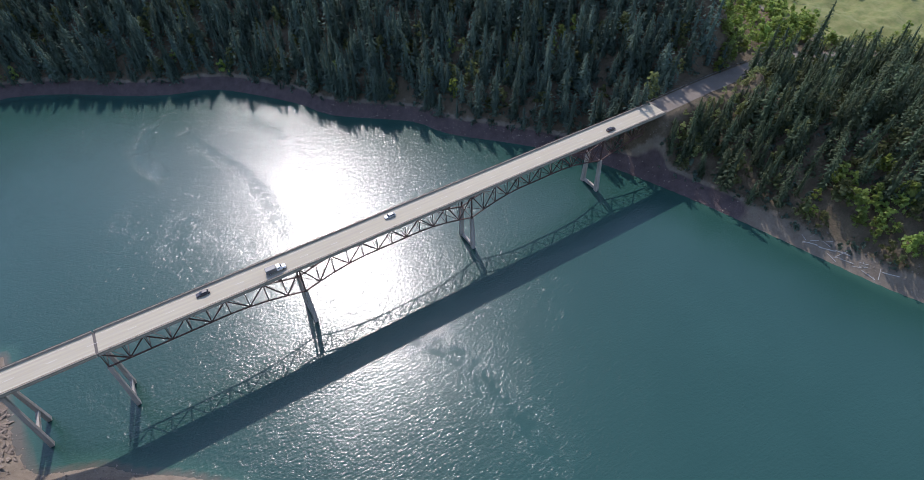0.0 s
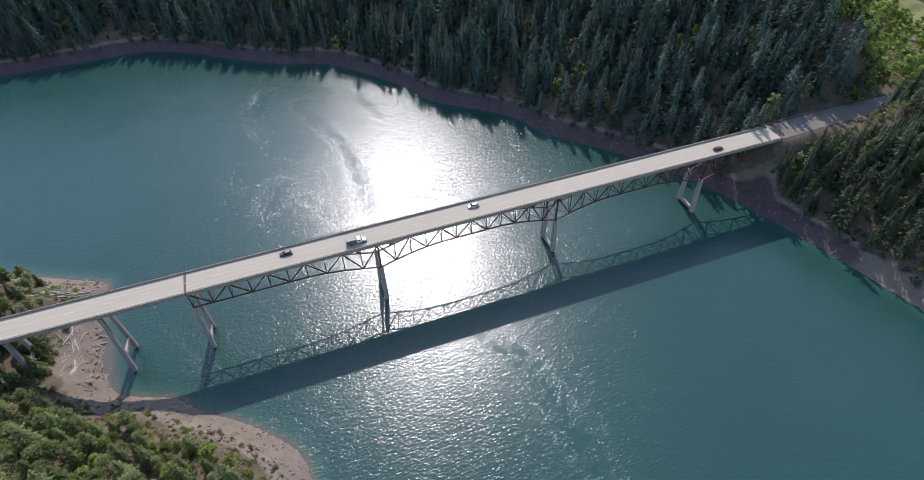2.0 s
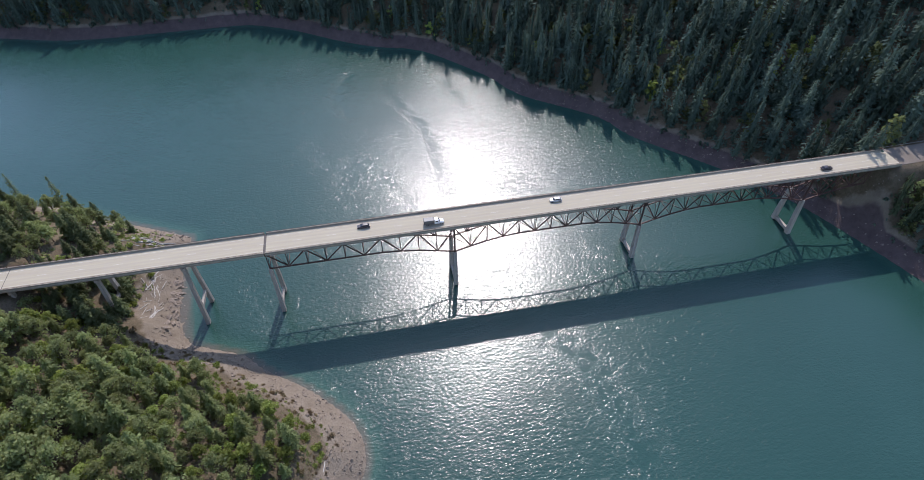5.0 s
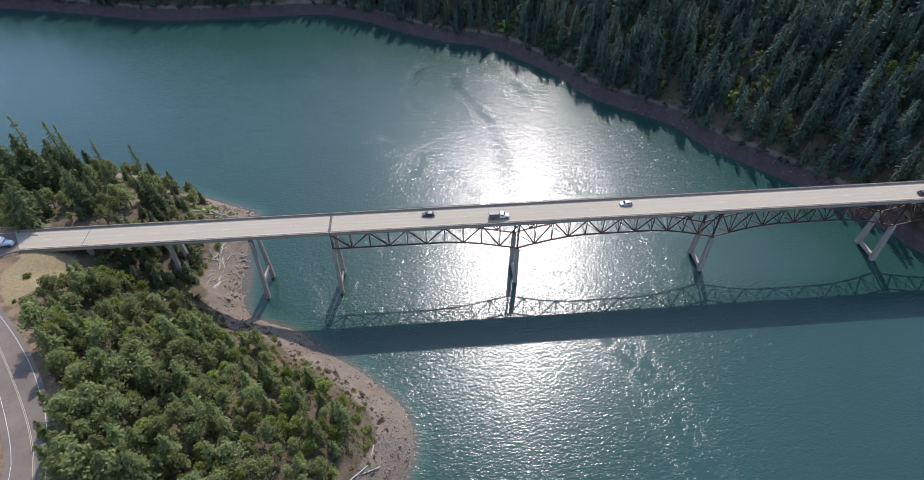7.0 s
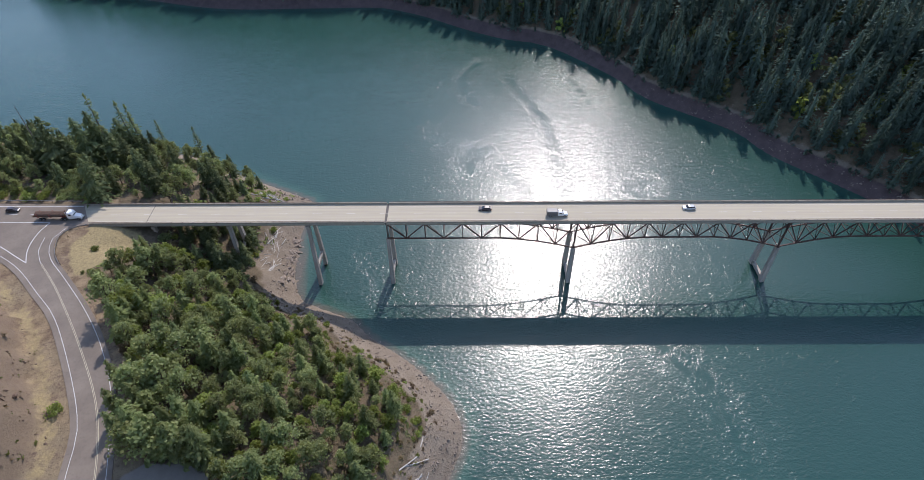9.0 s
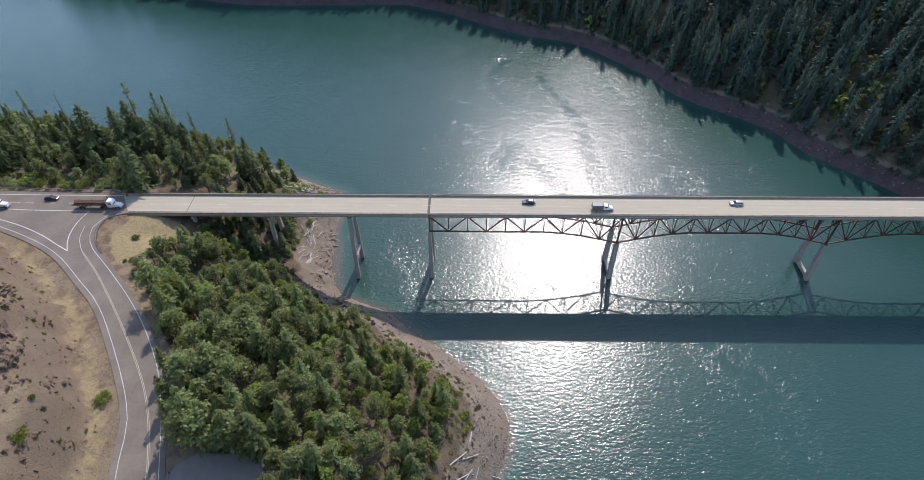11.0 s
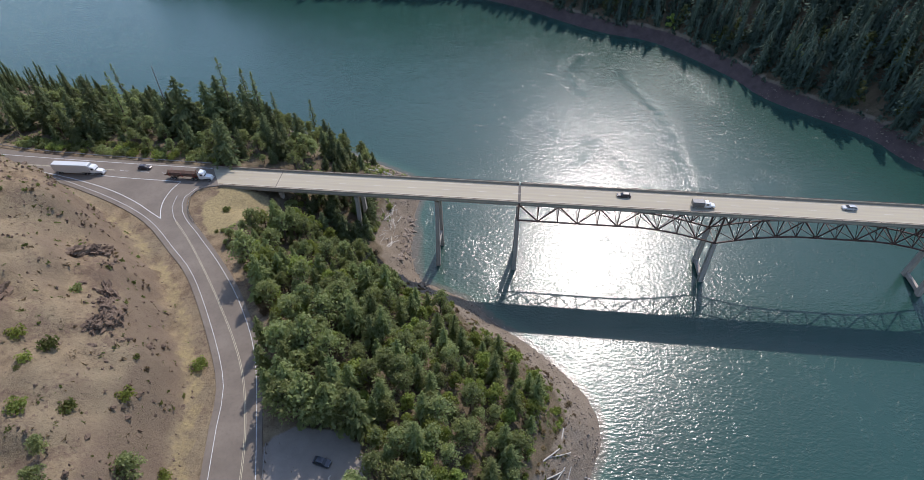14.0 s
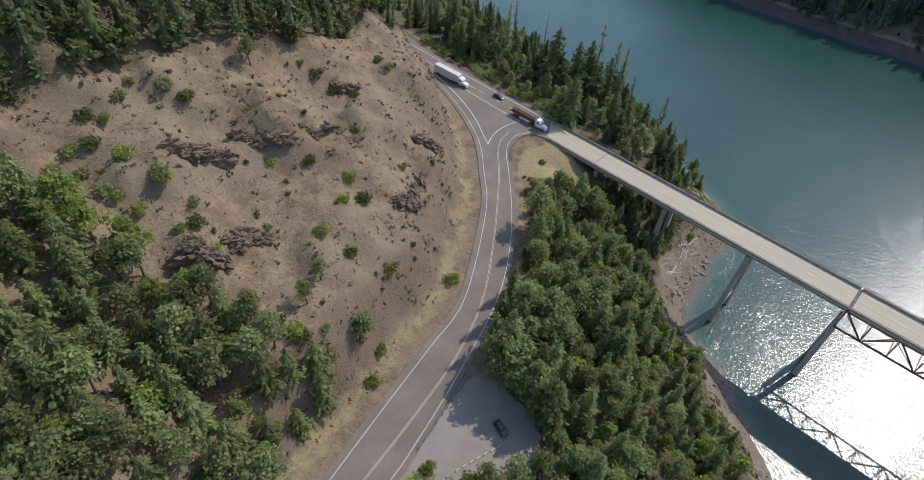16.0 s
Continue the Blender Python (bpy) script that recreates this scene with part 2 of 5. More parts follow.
def part(name, bm, material, parent, label=""):
    me = bpy.data.meshes.new(name)
    bm.to_mesh(me)
    bm.free()
    me.materials.append(material)
    ob = new(name, me)
    if parent:
        ob.parent = parent
    if label:
        ob["label"] = label
    return ob


def box_bm(size, at=(0, 0, 0), bevel=0.0, bm=None):
    bm = bm or bmesh.new()
    r = bmesh.ops.create_cube(bm, size=1.0, matrix=Matrix.Translation(at) @ Matrix.Diagonal((*size, 1)))
    if bevel:
        edges = {e for v in r["verts"] for e in v.link_edges}
        bmesh.ops.bevel(bm, geom=list(edges), offset=bevel, segments=1, affect="EDGES")
    return bm


def box(name, size, at, material, parent=None, bevel=0.0, label=""):
    return part(name, box_bm(size, at, bevel), material, parent, label)


def beam(name, p, q, wide, deep, material, parent, wide2=None, deep2=None, label=""):
    """A bar of rectangular section from p to q, which may taper."""
    p, q = Vector(p), Vector(q)
    d = (q - p).normalized()
    side = d.cross(Vector((0, 0, 1)))
    side = Vector((1, 0, 0)) if side.length < 0.05 else side.normalized()
    if abs(d.z) > 0.93:
        side = Vector((1, 0, 0))
    up = side.cross(d).normalized()
    vs = []
    for c, a, b in ((p, wide, deep), (q, wide2 or wide, deep2 or deep)):
        vs += [c + side * (sx * a / 2) + up * (sy * b / 2) for sx, sy in ((-1, -1), (1, -1), (1, 1), (-1, 1))]
    fs = [(3, 2, 1, 0), (4, 5, 6, 7), (0, 1, 5, 4), (1, 2, 6, 5), (2, 3, 7, 6), (3, 0, 4, 7)]
    return link_mesh(name, vs, fs, material, parent, label)


def empty(name, at=(0, 0, 0), rz=0.0):
    ob = new(name)
    ob.empty_display_size = 0.5
    ob.matrix_basis = pose(*at, 0, 0, rz)
    return ob


def curve(points, step=3.0):
    """A smooth line through points (Catmull-Rom), as an array."""
    p = np.array(points, float)
    p = np.vstack((2 * p[0] - p[1], p, 2 * p[-1] - p[-2]))
    out = []
    for i in range(1, len(p) - 2):
        n = max(1, int(np.linalg.norm(p[i + 1] - p[i]) / step))
        for u in np.arange(n) / n:
            a, b, c, d = p[i - 1], p[i], p[i + 1], p[i + 2]
            out.append(0.5 * (2 * b + (c - a) * u + (2 * a - 5 * b + 4 * c - d) * u * u + (3 * b - a - 3 * c + d) * u ** 3))
    out.append(p[-2])
    return np.array(out)


# ---- plan of the shores and roads ----
def away(px, py, line):
    """Distance from every point to a polyline."""
    if px.size < 40:
        a, d = line[:-1], line[1:] - line[:-1]
        qx, qy = px.reshape(-1, 1) - a[:, 0], py.reshape(-1, 1) - a[:, 1]
        u = np.clip((qx * d[:, 0] + qy * d[:, 1]) / ((d * d).sum(1) + 1e-9), 0, 1)
        return np.sqrt(((qx - u * d[:, 0]) ** 2 + (qy - u * d[:, 1]) ** 2).min(1)).reshape(px.shape)
    best = np.full(px.shape, 1e9)
    for a, b in zip(line[:-1], line[1:]):
        d = b - a
        u = np.clip(((px - a[0]) * d[0] + (py - a[1]) * d[1]) / (d @ d + 1e-9), 0, 1)
        best = np.minimum(best, (px - a[0] - u * d[0]) ** 2 + (py - a[1] - u * d[1]) ** 2)
    return np.sqrt(best)


def inside(px, py, ring):
    r = np.zeros(px.shape, bool)
    for a, b in zip(ring, np.roll(ring, -1, axis=0)):
        if a[1] != b[1]:
            r ^= ((a[1] > py) != (b[1] > py)) & (px < (b[0] - a[0]) * (py - a[1]) / (b[1] - a[1]) + a[0])
    return r


def smooth(x, lo, hi):
    u = np.clip((x - lo) / (hi - lo), 0, 1)
    return u * u * (3 - 2 * u)


def wave(px, py, size, seed):
    """Cheap smooth noise, about -1 to 1."""
    g = np.random.RandomState(seed)
    v = np.zeros(px.shape)
    for i in range(7):
        a, f, ph = g.rand() * 6.283, (0.6 + g.rand() * 1.1) / size, g.rand() * 6.283
        v += np.sin(6.283 * f * (px * np.cos(a) + py * np.sin(a)) + ph + 1.3 * np.sin(6.283 * f * 0.7 * (py * np.cos(a) - px * np.sin(a)) + ph * 2))
    return v / 3.7


ROAD_Z = 31.6
NEAR_SHORE = curve([(-20, -900), (-5, -300), (5, -180), (10, -130), (15, -100), (22.8, -83), (27, -73), (24.3, -59.3), (10, -43.6), (-6.5, -31.6),
                    (-13, -24.5), (-24, -19.5), (-33, -15.5), (-36, -11), (-37.5, 0), (-39, 10), (-42, 22), (-41, 35), (-42, 45), (-49, 48.5),
                    (-72, 60), (-89, 68.5), (-106, 79), (-166, 91), (-240, 108), (-368, 131), (-700, 220), (-2500, 500)], 6.0)
FAR_SHORE = curve([(480, -3000), (420, -700), (330, -300), (300, -180), (281, -131), (275, -115), (265, -79), (255, -44), (243, -10), (232, 15),
                   (213, 43), (181, 79), (170, 101), (133, 134), (119, 160), (84, 202), (55, 214), (29, 230), (0, 252), (-26, 266), (-42, 269),
                   (-90, 268), (-155, 269), (-233, 291), (-400, 330), (-800, 420), (-2500, 700)], 8.0)
NEAR_LAND = np.vstack((NEAR_SHORE, [(-4000, 500), (-4000, -4000), (-20, -4000)]))
FAR_LAND = np.vstack((FAR_SHORE, [(-2500, 4000), (4000, 4000), (4000, -4000)]))
HILL_EDGE = curve([(-330, 28), (-240, 4.5), (-190, -3.5), (-176, -5.5), (-165, -8), (-140, -17), (-122, -26.3), (-107.5, -38.6), (-96, -49.5), (-80.5, -70.5),
                   (-72.5, -84), (-69.8, -94.5), (-64, -116), (-59.2, -133), (-53, -155), (-47, -195), (-45, -260)], 4.0)
LAKE_EDGE = curve([(-36, -260), (-38, -195), (-43.5, -152), (-47.6, -125), (-50.2, -115), (-55.5, -98.5), (-65, -74), (-75.2, -57.5), (-87.2, -43), (-102, -28.2),
                   (-106.6, -24), (-110.8, -19), (-113.2, -12.7), (-111.3, -7.4), (-105.6, -5.4), (-104, -5.2)], 3.0)
NORTH_EDGE = curve([(-104, 5.2), (-142, 6.3), (-184, 8), (-240, 16), (-330, 40)], 8.0)
PAVED = np.vstack((HILL_EDGE, LAKE_EDGE, NORTH_EDGE))
HILL_LAND = np.vstack((HILL_EDGE, [(-45, -4000), (-4000, -4000), (-4000, 200)]))
PULLOUT = np.array([(-56, -97), (-50, -92), (-36, -93), (-31, -100), (-36, -110), (-43, -121), (-47, -128), (-50, -116)], float)
FAR_ROAD = curve([(252, 0), (300, 1), (345, -2), (370, -14), (395, -40), (430, -100), (500, -260)], 8.0)


def height(px, py):
    """Ground height, and masks for beach, dry hillside and gravel."""
    s_near = away(px, py, NEAR_SHORE) * np.where(inside(px, py, NEAR_LAND), 1, -1)
    s_far = away(px, py, FAR_SHORE) * np.where(inside(px, py, FAR_LAND), 1, -1)
    d_road = away(px, py, np.vstack((PAVED, PAVED[:1]))) * np.where(inside(px, py, PAVED), -1, 1)
    d_pull = away(px, py, np.vstack((PULLOUT, PULLOUT[:1]))) * np.where(inside(px, py, PULLOUT), -1, 1)
    level = np.minimum(np.maximum(d_road - 3.0, 0), np.maximum(d_pull - 1.0, 0))
    n1, n2, n3 = wave(px, py, 42, 1), wave(px, py, 15, 2), wave(px, py, 5.5, 3)
    # lake side of the near land
    s = np.maximum(s_near, 0)
    u = s / (s + level + 0.01)
    z = (ROAD_Z - 0.15) * (1 - (1 - u) ** 1.6)
    z -= 4.5 * np.exp(-((px + 58) / 20) ** 2 - ((py - 2) / 14) ** 2) * smooth(level, 2, 14)
    rough = smooth(s, 2, 14) * smooth(level, 1, 10)
    z += rough * (0.9 * n1 + 0.7 * n2 + 0.3 * n3)
    z += smooth(s, 0.5, 3) * (1 - smooth(s, 8, 14)) * (0.25 * n3 + 0.2 * n2)
    # hill on the other side of the road
    hill = inside(px, py, HILL_LAND)
    d = np.maximum(d_road, 0)
    tight = smooth(-px, 128, 158)
    cut = smooth(d, (6.0 + n2) * (1 - tight) + 1.5 * tight, (16 + 1.5 * n2) * (1 - tight) + 9.5 * tight)
    zh = ROAD_Z - 0.15 - 0.35 * smooth(d, 1, 3) * (1 - smooth(d, 4, 6)) * (1 - tight) + cut * (15 + 2.0 * n1) + 0.47 * np.maximum(d - 12 + 5 * tight, 0) - 0.0011 * np.maximum(d - 40, 0) ** 2
    zh += smooth(d, 2, 10) * (2.5 * tight + 3.5 * smooth(-px, 160, 185))
    zh = np.where(d > 250, np.maximum(zh, 95), zh)
    zh += smooth(d, 8, 22) * (1.6 * n1 + 1.1 * n2 + 0.5 * n3)
    ledge = smooth(n1 + 0.7 * n2, 0.55, 0.75) * smooth(d, 24, 40)
    zh += ledge * 1.8
    z = np.where(hill, zh, z)
    z = np.where(s_near < 0, np.maximum(-0.42 * -s_near - 0.1, -14), z)
    # far land
    f = np.maximum(s_far, 0)
    bank = np.minimum(f * 0.9, 8.0) + 0.74 * np.maximum(f - 9, 0)
    east = smooth(px - 0.55 * py, 255, 330)
    cap = (1 - east) * 140 + east * (32.5 + 7 * smooth(-py, 25, 120))
    west = smooth(-px - 0.5 * (py - 290), 120, 250)
    cap = cap * (1 - west) + 13 * west
    bank = np.minimum(bank, cap) + smooth(f, 3, 15) * (1.5 * n1 + 0.9 * n2 + 0.4 * n3)
    d_far = away(px, py, FAR_ROAD)
    bank = bank + (ROAD_Z - 0.12 - bank) * (1 - smooth(d_far, 6, 19)) * smooth(px, 246, 254)
    z = np.where(s_far > 0, bank, z)
    z = np.where((s_far <= 0) & (s_near < 0), np.maximum(z, np.maximum(-0.5 * -s_far - 0.1, -14)), z)
    beach = np.where(s_near > -30, (1 - smooth(s_near, 8.5, 13.5)) * ~hill, 0)
    under = ((px < -36) & (px > -62) & (np.abs(py - 6) < 24)) * smooth(z, -1, 1) * (1 - smooth(z, 7, 10))
    beach = np.maximum(beach, under)
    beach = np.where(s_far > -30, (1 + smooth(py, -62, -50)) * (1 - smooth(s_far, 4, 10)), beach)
    dry = np.where(hill, 1 - smooth(d, 170, 260), 0.0)
    dry = dry * (1 - 0.85 * smooth(-149 - 0.45 * np.maximum(py + 75, 0) + 0.15 * np.maximum(-py - 100, 0) - px, -3, 4))
    verge = (1 - smooth(d_road, np.where(py > 0, 3, 5), np.where(py > 0, 6, 14))) * ~hill
    corner = (1 - smooth(np.hypot(px + 97, (py + 14) * 0.8) + 3 * n2 + 1.5 * n3, 4, 17)) * (px > -112) * ~hill
    dry = np.maximum(dry, np.maximum(verge, corner) * (s_far < 0))
    dry = np.where(s_far > 0, smooth(px, 385, 400) * 0.9, dry)
    gravel = np.maximum(1 - smooth(d_pull, -1, 1.5), 0)
    gravel = np.where((s_far > 0) & (d_far > 9), 2 * smooth(px - 0.2 * np.abs(py - 10), 380, 393), gravel)
    band = 0.51 * smooth(d, 1.5, 3) * (1 - smooth(d, 6.5, 9.5)) * (1 - tight) * hill
    corner = np.maximum(corner, band)
    return z, beach, dry, gravel, s_near, s_far, d_road, hill, corner


def spread(lo, hi, step, far):
    core = np.arange(lo, hi, step)
    g, out = step, []
    x = hi
    while x < far:
        g *= 1.22
        x += g
        out.append(x)
    g, low = step, []
    x = lo
    while x > -far:
        g *= 1.22
        x -= g
        low.append(x)
    return np.array(low[::-1] + list(core) + out)


def sheet(name, xs, ys, zs, material):
    nx, ny = len(xs), len(ys)
    gx, gy = np.meshgrid(xs, ys)
    co = np.stack((gx, gy, zs), -1).reshape(-1, 3)
    i = np.arange(nx * ny).reshape(ny, nx)
    fs = np.stack((i[:-1, :-1], i[:-1, 1:], i[1:, 1:], i[1:, :-1]), -1).reshape(-1, 4)
    me = bpy.data.meshes.new(name)
    me.from_pydata(co.tolist(), [], fs.tolist())
    me.polygons.foreach_set("use_smooth", np.ones(len(me.polygons), bool))
    me.materials.append(material)
    return new(name, me)


XS, YS = spread(-270, 440, 2.2, 3200), spread(-190, 330, 2.2, 3200)
GX, GY = np.meshgrid(XS, YS)
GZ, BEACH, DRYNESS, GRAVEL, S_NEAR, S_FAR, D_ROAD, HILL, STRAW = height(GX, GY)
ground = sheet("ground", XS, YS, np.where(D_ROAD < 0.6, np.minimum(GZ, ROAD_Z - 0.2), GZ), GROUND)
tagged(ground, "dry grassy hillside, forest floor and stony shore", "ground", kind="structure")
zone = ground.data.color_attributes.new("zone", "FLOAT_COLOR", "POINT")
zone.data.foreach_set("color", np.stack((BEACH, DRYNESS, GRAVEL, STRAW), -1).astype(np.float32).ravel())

wx, wy = spread(-330, 300, 3.4, 3200), spread(-150, 300, 3.4, 3200)
ax, ay = np.meshgrid(wx, wy)
water = sheet("water", wx, wy, np.zeros_like(ax), WATER)
tagged(water, "rippled teal lake water glittering in the sun", "water", kind="structure")
_, _, _, _, sn, sf, _, _, _ = height(ax, ay)
depth = np.maximum(1 - smooth(-sn, 0, 9), (1 - smooth(-sf, 0, 8)) * 0.6)
attr = water.data.attributes.new("shallow", "FLOAT", "POINT")
attr.data.foreach_set("value", depth.astype(np.float32).ravel())
# slicks: streaks of calm water between the wind ripples
SLICKS = [(((29, 70), (32, 77), (35, 84)), 6.0), (((55, 162), (62, 140), (72, 110), (74, 85), (75, 55)), 3.6), (((36, 178), (27, 152), (34, 130)), 3.6), (((107, 52), (113, 56)), 6.5),
          (((97, -37), (107, -50), (112, -70), (114, -100)), 5.0), (((46, 72), (57, 49)), 2.6), (((8, 104), (18, 88)), 3.0), (((92, 158), (100, 130)), 3.0), (((-14, 8), (-6, -4), (-4, -14)), 2.6)]
slick = np.zeros_like(ax)
for line, half in SLICKS:
    slick = np.maximum(slick, 1 - smooth(away(ax, ay, curve(line, 4.0)), half * 0.1, half * 2.3))
attr = water.data.attributes.new("slick", "FLOAT", "POINT")
attr.data.foreach_set("value", slick.astype(np.float32).ravel())


def ground_at(x, y):
    z = height(np.array([float(x)]), np.array([float(y)]))[0]
    return float(z[0])


# ---- roads ----
from mathutils import geometry


def flat(name, ring, z, thick, material):
    """A slab with the given outline."""
    n = len(ring)
    vs = [(x, y, z) for x, y in ring] + [(x, y, z - thick) for x, y in ring]
    fs = []
    for i, j, k in geometry.tessellate_polygon([[Vector(v) for v in vs[:n]]]):
        a, b, c = Vector(vs[i]), Vector(vs[j]), Vector(vs[k])
        fs.append((i, j, k) if (b - a).cross(c - a).z > 0 else (k, j, i))
    fs += [(i, (i + 1) % n, (i + 1) % n + n, i + n) for i in range(n)]
    return link_mesh(name, vs, fs, material)


def ribbon(name, line, wide, z, material, parent, thick=0.0, label=""):
    """A strip along a line; with thick, a slab."""
    line = np.array(line, float)
    t = np.gradient(line, axis=0)
    t /= np.linalg.norm(t, axis=1)[:, None] + 1e-9
    n = np.stack((-t[:, 1], t[:, 0]), -1) * wide / 2
    k = len(line)
    vs = [(*p, z) for p in line + n] + [(*p, z) for p in line - n]
    fs = [(i, k + i, k + i + 1, i + 1) for i in range(k - 1)]
    if thick:
        vs += [(x, y, z - thick) for x, y, _ in vs]
        fs += [(i + 1, 2 * k + i + 1, 2 * k + i, i) for i in range(k - 1)] + [(k + i, 3 * k + i, 3 * k + i + 1, k + i + 1) for i in range(k - 1)]
    return link_mesh(name, vs, fs, material, parent, label)


road = flat("road", PAVED, ROAD_Z, 0.25, ASPHALT)
tagged(road, "grey asphalt highway junction with painted lines", "road", kind="structure")
far_road = ribbon("road", FAR_ROAD, 11.0, ROAD_Z, ASPHALT, None, 0.4)
tagged(far_road, "grey asphalt road leaving the bridge into the forest", "road", kind="structure")
PAINT_Z = ROAD_Z + 0.006


def offset(line, by):
    t = np.gradient(np.array(line), axis=0)
    t /= np.linalg.norm(t, axis=1)[:, None]
    return np.array(line) + np.stack((-t[:, 1], t[:, 0]), -1) * by


SIDE_MID = curve([(-117.5, -12), (-116.2, -18.5), (-113.2, -23.2), (-100.5, -36.5), (-83.2, -57.3), (-69.5, -76.2), (-61.8, -92.5), (-57.3, -107.8), (-52.6, -128.7), (-46.5, -158), (-42, -200), (-40, -255)], 3.0)
ribbon("edge_line", offset(HILL_EDGE[6:], 1.7), 0.13, PAINT_Z, LINE_WHITE, road)
ribbon("edge_line", offset(LAKE_EDGE[:-3], 1.35), 0.13, PAINT_Z, LINE_WHITE, road)
ribbon("edge_line", [(x, 4.5 + 0.0002 * (x + 110) ** 2) for x in range(-112, -260, -4)], 0.2, PAINT_Z, LINE_WHITE, road)
for side in (-0.17, 0.17):
    ribbon("centre_line", offset(SIDE_MID[4:], side), 0.12, PAINT_Z, LINE_YELLOW, road)
ribbon("centre_line", SIDE_MID[:5], 0.12, PAINT_Z, LINE_WHITE, road)
GORE = curve([(-119.8, -4.2), (-121, -9), (-120.9, -14.5), (-119.6, -19.5), (-117.3, -24.1)], 1.2)
ribbon("gore_line", GORE, 0.24, PAINT_Z, LINE_WHITE, road)
ribbon("gore_line", curve([(-117.3, -24.1), (-124, -20.2), (-130.4, -16.4), (-142, -11.2), (-156, -6.9), (-170, -3.8), (-184, -1.4)], 3.0), 0.24, PAINT_Z, LINE_WHITE, road)
ribbon("lane_line", curve([(-119.8, -4.2), (-138, -3.9), (-150, -3.3), (-160, -2.6)], 3.0), 0.22, PAINT_Z, LINE_WHITE, road)
for x in (-126, -134, -142):
    ribbon("lane_dash", [(x, 0.15), (x - 3.2, 0.15)], 0.16, PAINT_Z, LINE_WHITE, road)
for side in (0.0, 0.36):
    ribbon("centre_line", [(-147 - i * 5, side + 0.1 + 0.04 * i) for i in range(16)], 0.16, PAINT_Z, LINE_YELLOW, road)


def guardrail(line, label):
    """Corrugated rail on posts along a line."""
    line = np.array(line)
    ob = empty("guardrail", (line[0][0], line[0][1], ROAD_Z))
    tagged(ob, label, "guardrail")
    at = np.array((line[0][0], line[0][1]))
    rel = line - at
    t = np.gradient(rel, axis=0)
    t /= np.linalg.norm(t, axis=1)[:, None]
    n = np.stack((-t[:, 1], t[:, 0]), -1)
    prof = [(0.0, 0.45), (0.08, 0.51), (0.02, 0.6), (0.08, 0.69), (0.0, 0.76), (-0.03, 0.76), (-0.03, 0.45)]
    vs = [(*(p + q * a), b) for p, q in zip(rel, n) for a, b in prof]
    m = len(prof)
    fs = [(i * m + j, i * m + (j + 1) % m, (i + 1) * m + (j + 1) % m, (i + 1) * m + j) for i in range(len(rel) - 1) for j in range(m)]
    link_mesh("rail", vs, fs, GALV, ob)
    me = None
    for i in range(0, len(rel)):
        p = rel[i] + n[i] * -0.14
        if me is None:
            o = box("post", (0.17, 0.2, 1.1), (0, 0, 0.2), POST, ob, 0.01)
            me = o.data
        else:
            o = new("post", me)
            o.parent = ob
        o.location = (*p, 0)
    return ob


guardrail(curve([(-105.6, -24.9), (-109.4, -20.4), (-111.4, -16), (-112.2, -12), (-110.6, -8), (-105.4, -5.9)], 1.9), "curved steel guardrail on posts at the road corner")
guardrail(curve([(-50.2, -116), (-52.5, -107), (-55.1, -97)], 1.9), "straight steel guardrail between road and gravel pullout")
guardrail(curve([(-113.5, 6.9), (-142, 7.6), (-184, 9.4), (-225, 14.8)], 3.6), "long steel guardrail along the highway above the lake")
guardrail(curve([(256, 6.3), (300, 7.2), (340, 6.6)], 3.6), "steel guardrail where the far road leaves the bridge")


# ---- bridge ----
bridge = empty("bridge", (0, 0, 0))
tagged(bridge, "long rusty steel deck truss bridge on concrete piers", "bridge")
MID, HALF = -0.15, 5.05
END_X = 256.0
P1, P2, P3, TRUSS_END = 68.4, 144.3, 217.6, 244.0
for a, b in ((-105.2, -0.45), (0.45, END_X)):
    bm = box_bm((b - a, 2 * HALF + 0.9, 0.32), ((a + b) / 2, MID, ROAD_Z - 0.148))
    if a < -50:
        for v in bm.verts:
            if v.co.x < -100 and v.co.y > 0:
                v.co.x -= 7.0
    part("deck_slab", bm, DECK, bridge, "pale worn concrete deck")
box("expansion_joint", (0.9, 2 * HALF + 0.1, 0.3), (0, MID, ROAD_Z - 0.155), JOINT, bridge, label="dark expansion joint across the deck")
beam("expansion_joint", (-85.3, MID - HALF, ROAD_Z + 0.008), (-85.6, MID + HALF, ROAD_Z + 0.008), 0.2, 0.02, JOINT, bridge)
for side in (-1, 1):
    y = MID + side * (HALF + 0.22)
    a0 = -105.2 if side < 0 else -112.0
    for a, b in ((a0, -0.3), (0.3, END_X)):
        box("parapet", (b - a, 0.32, 0.72), ((a + b) / 2, y, ROAD_Z + 0.36), PARAPET, bridge, 0.03, "pale concrete parapet")
        box("edge_beam", (b - a, 0.5, 0.5), ((a + b) / 2, y + side * 0.1, ROAD_Z - 0.42), PARAPET, bridge, 0.02)
        box("handrail", (b - a, 0.12, 0.12), ((a + b) / 2, y, ROAD_Z + 1.02), STEEL, bridge, 0.02)
    for x in np.arange(a0 + 1.5, END_X, 4.0):
        if abs(x) > 0.6:
            box("rail_post", (0.12, 0.12, 0.3), (x, y, ROAD_Z + 0.84), STEEL, bridge)
for x in np.arange(-100, 250, 12.2):
    ribbon("lane_dash", [(x, MID), (x + 3.2, MID)], 0.13, PAINT_Z + 0.012, LINE_FADED, bridge)
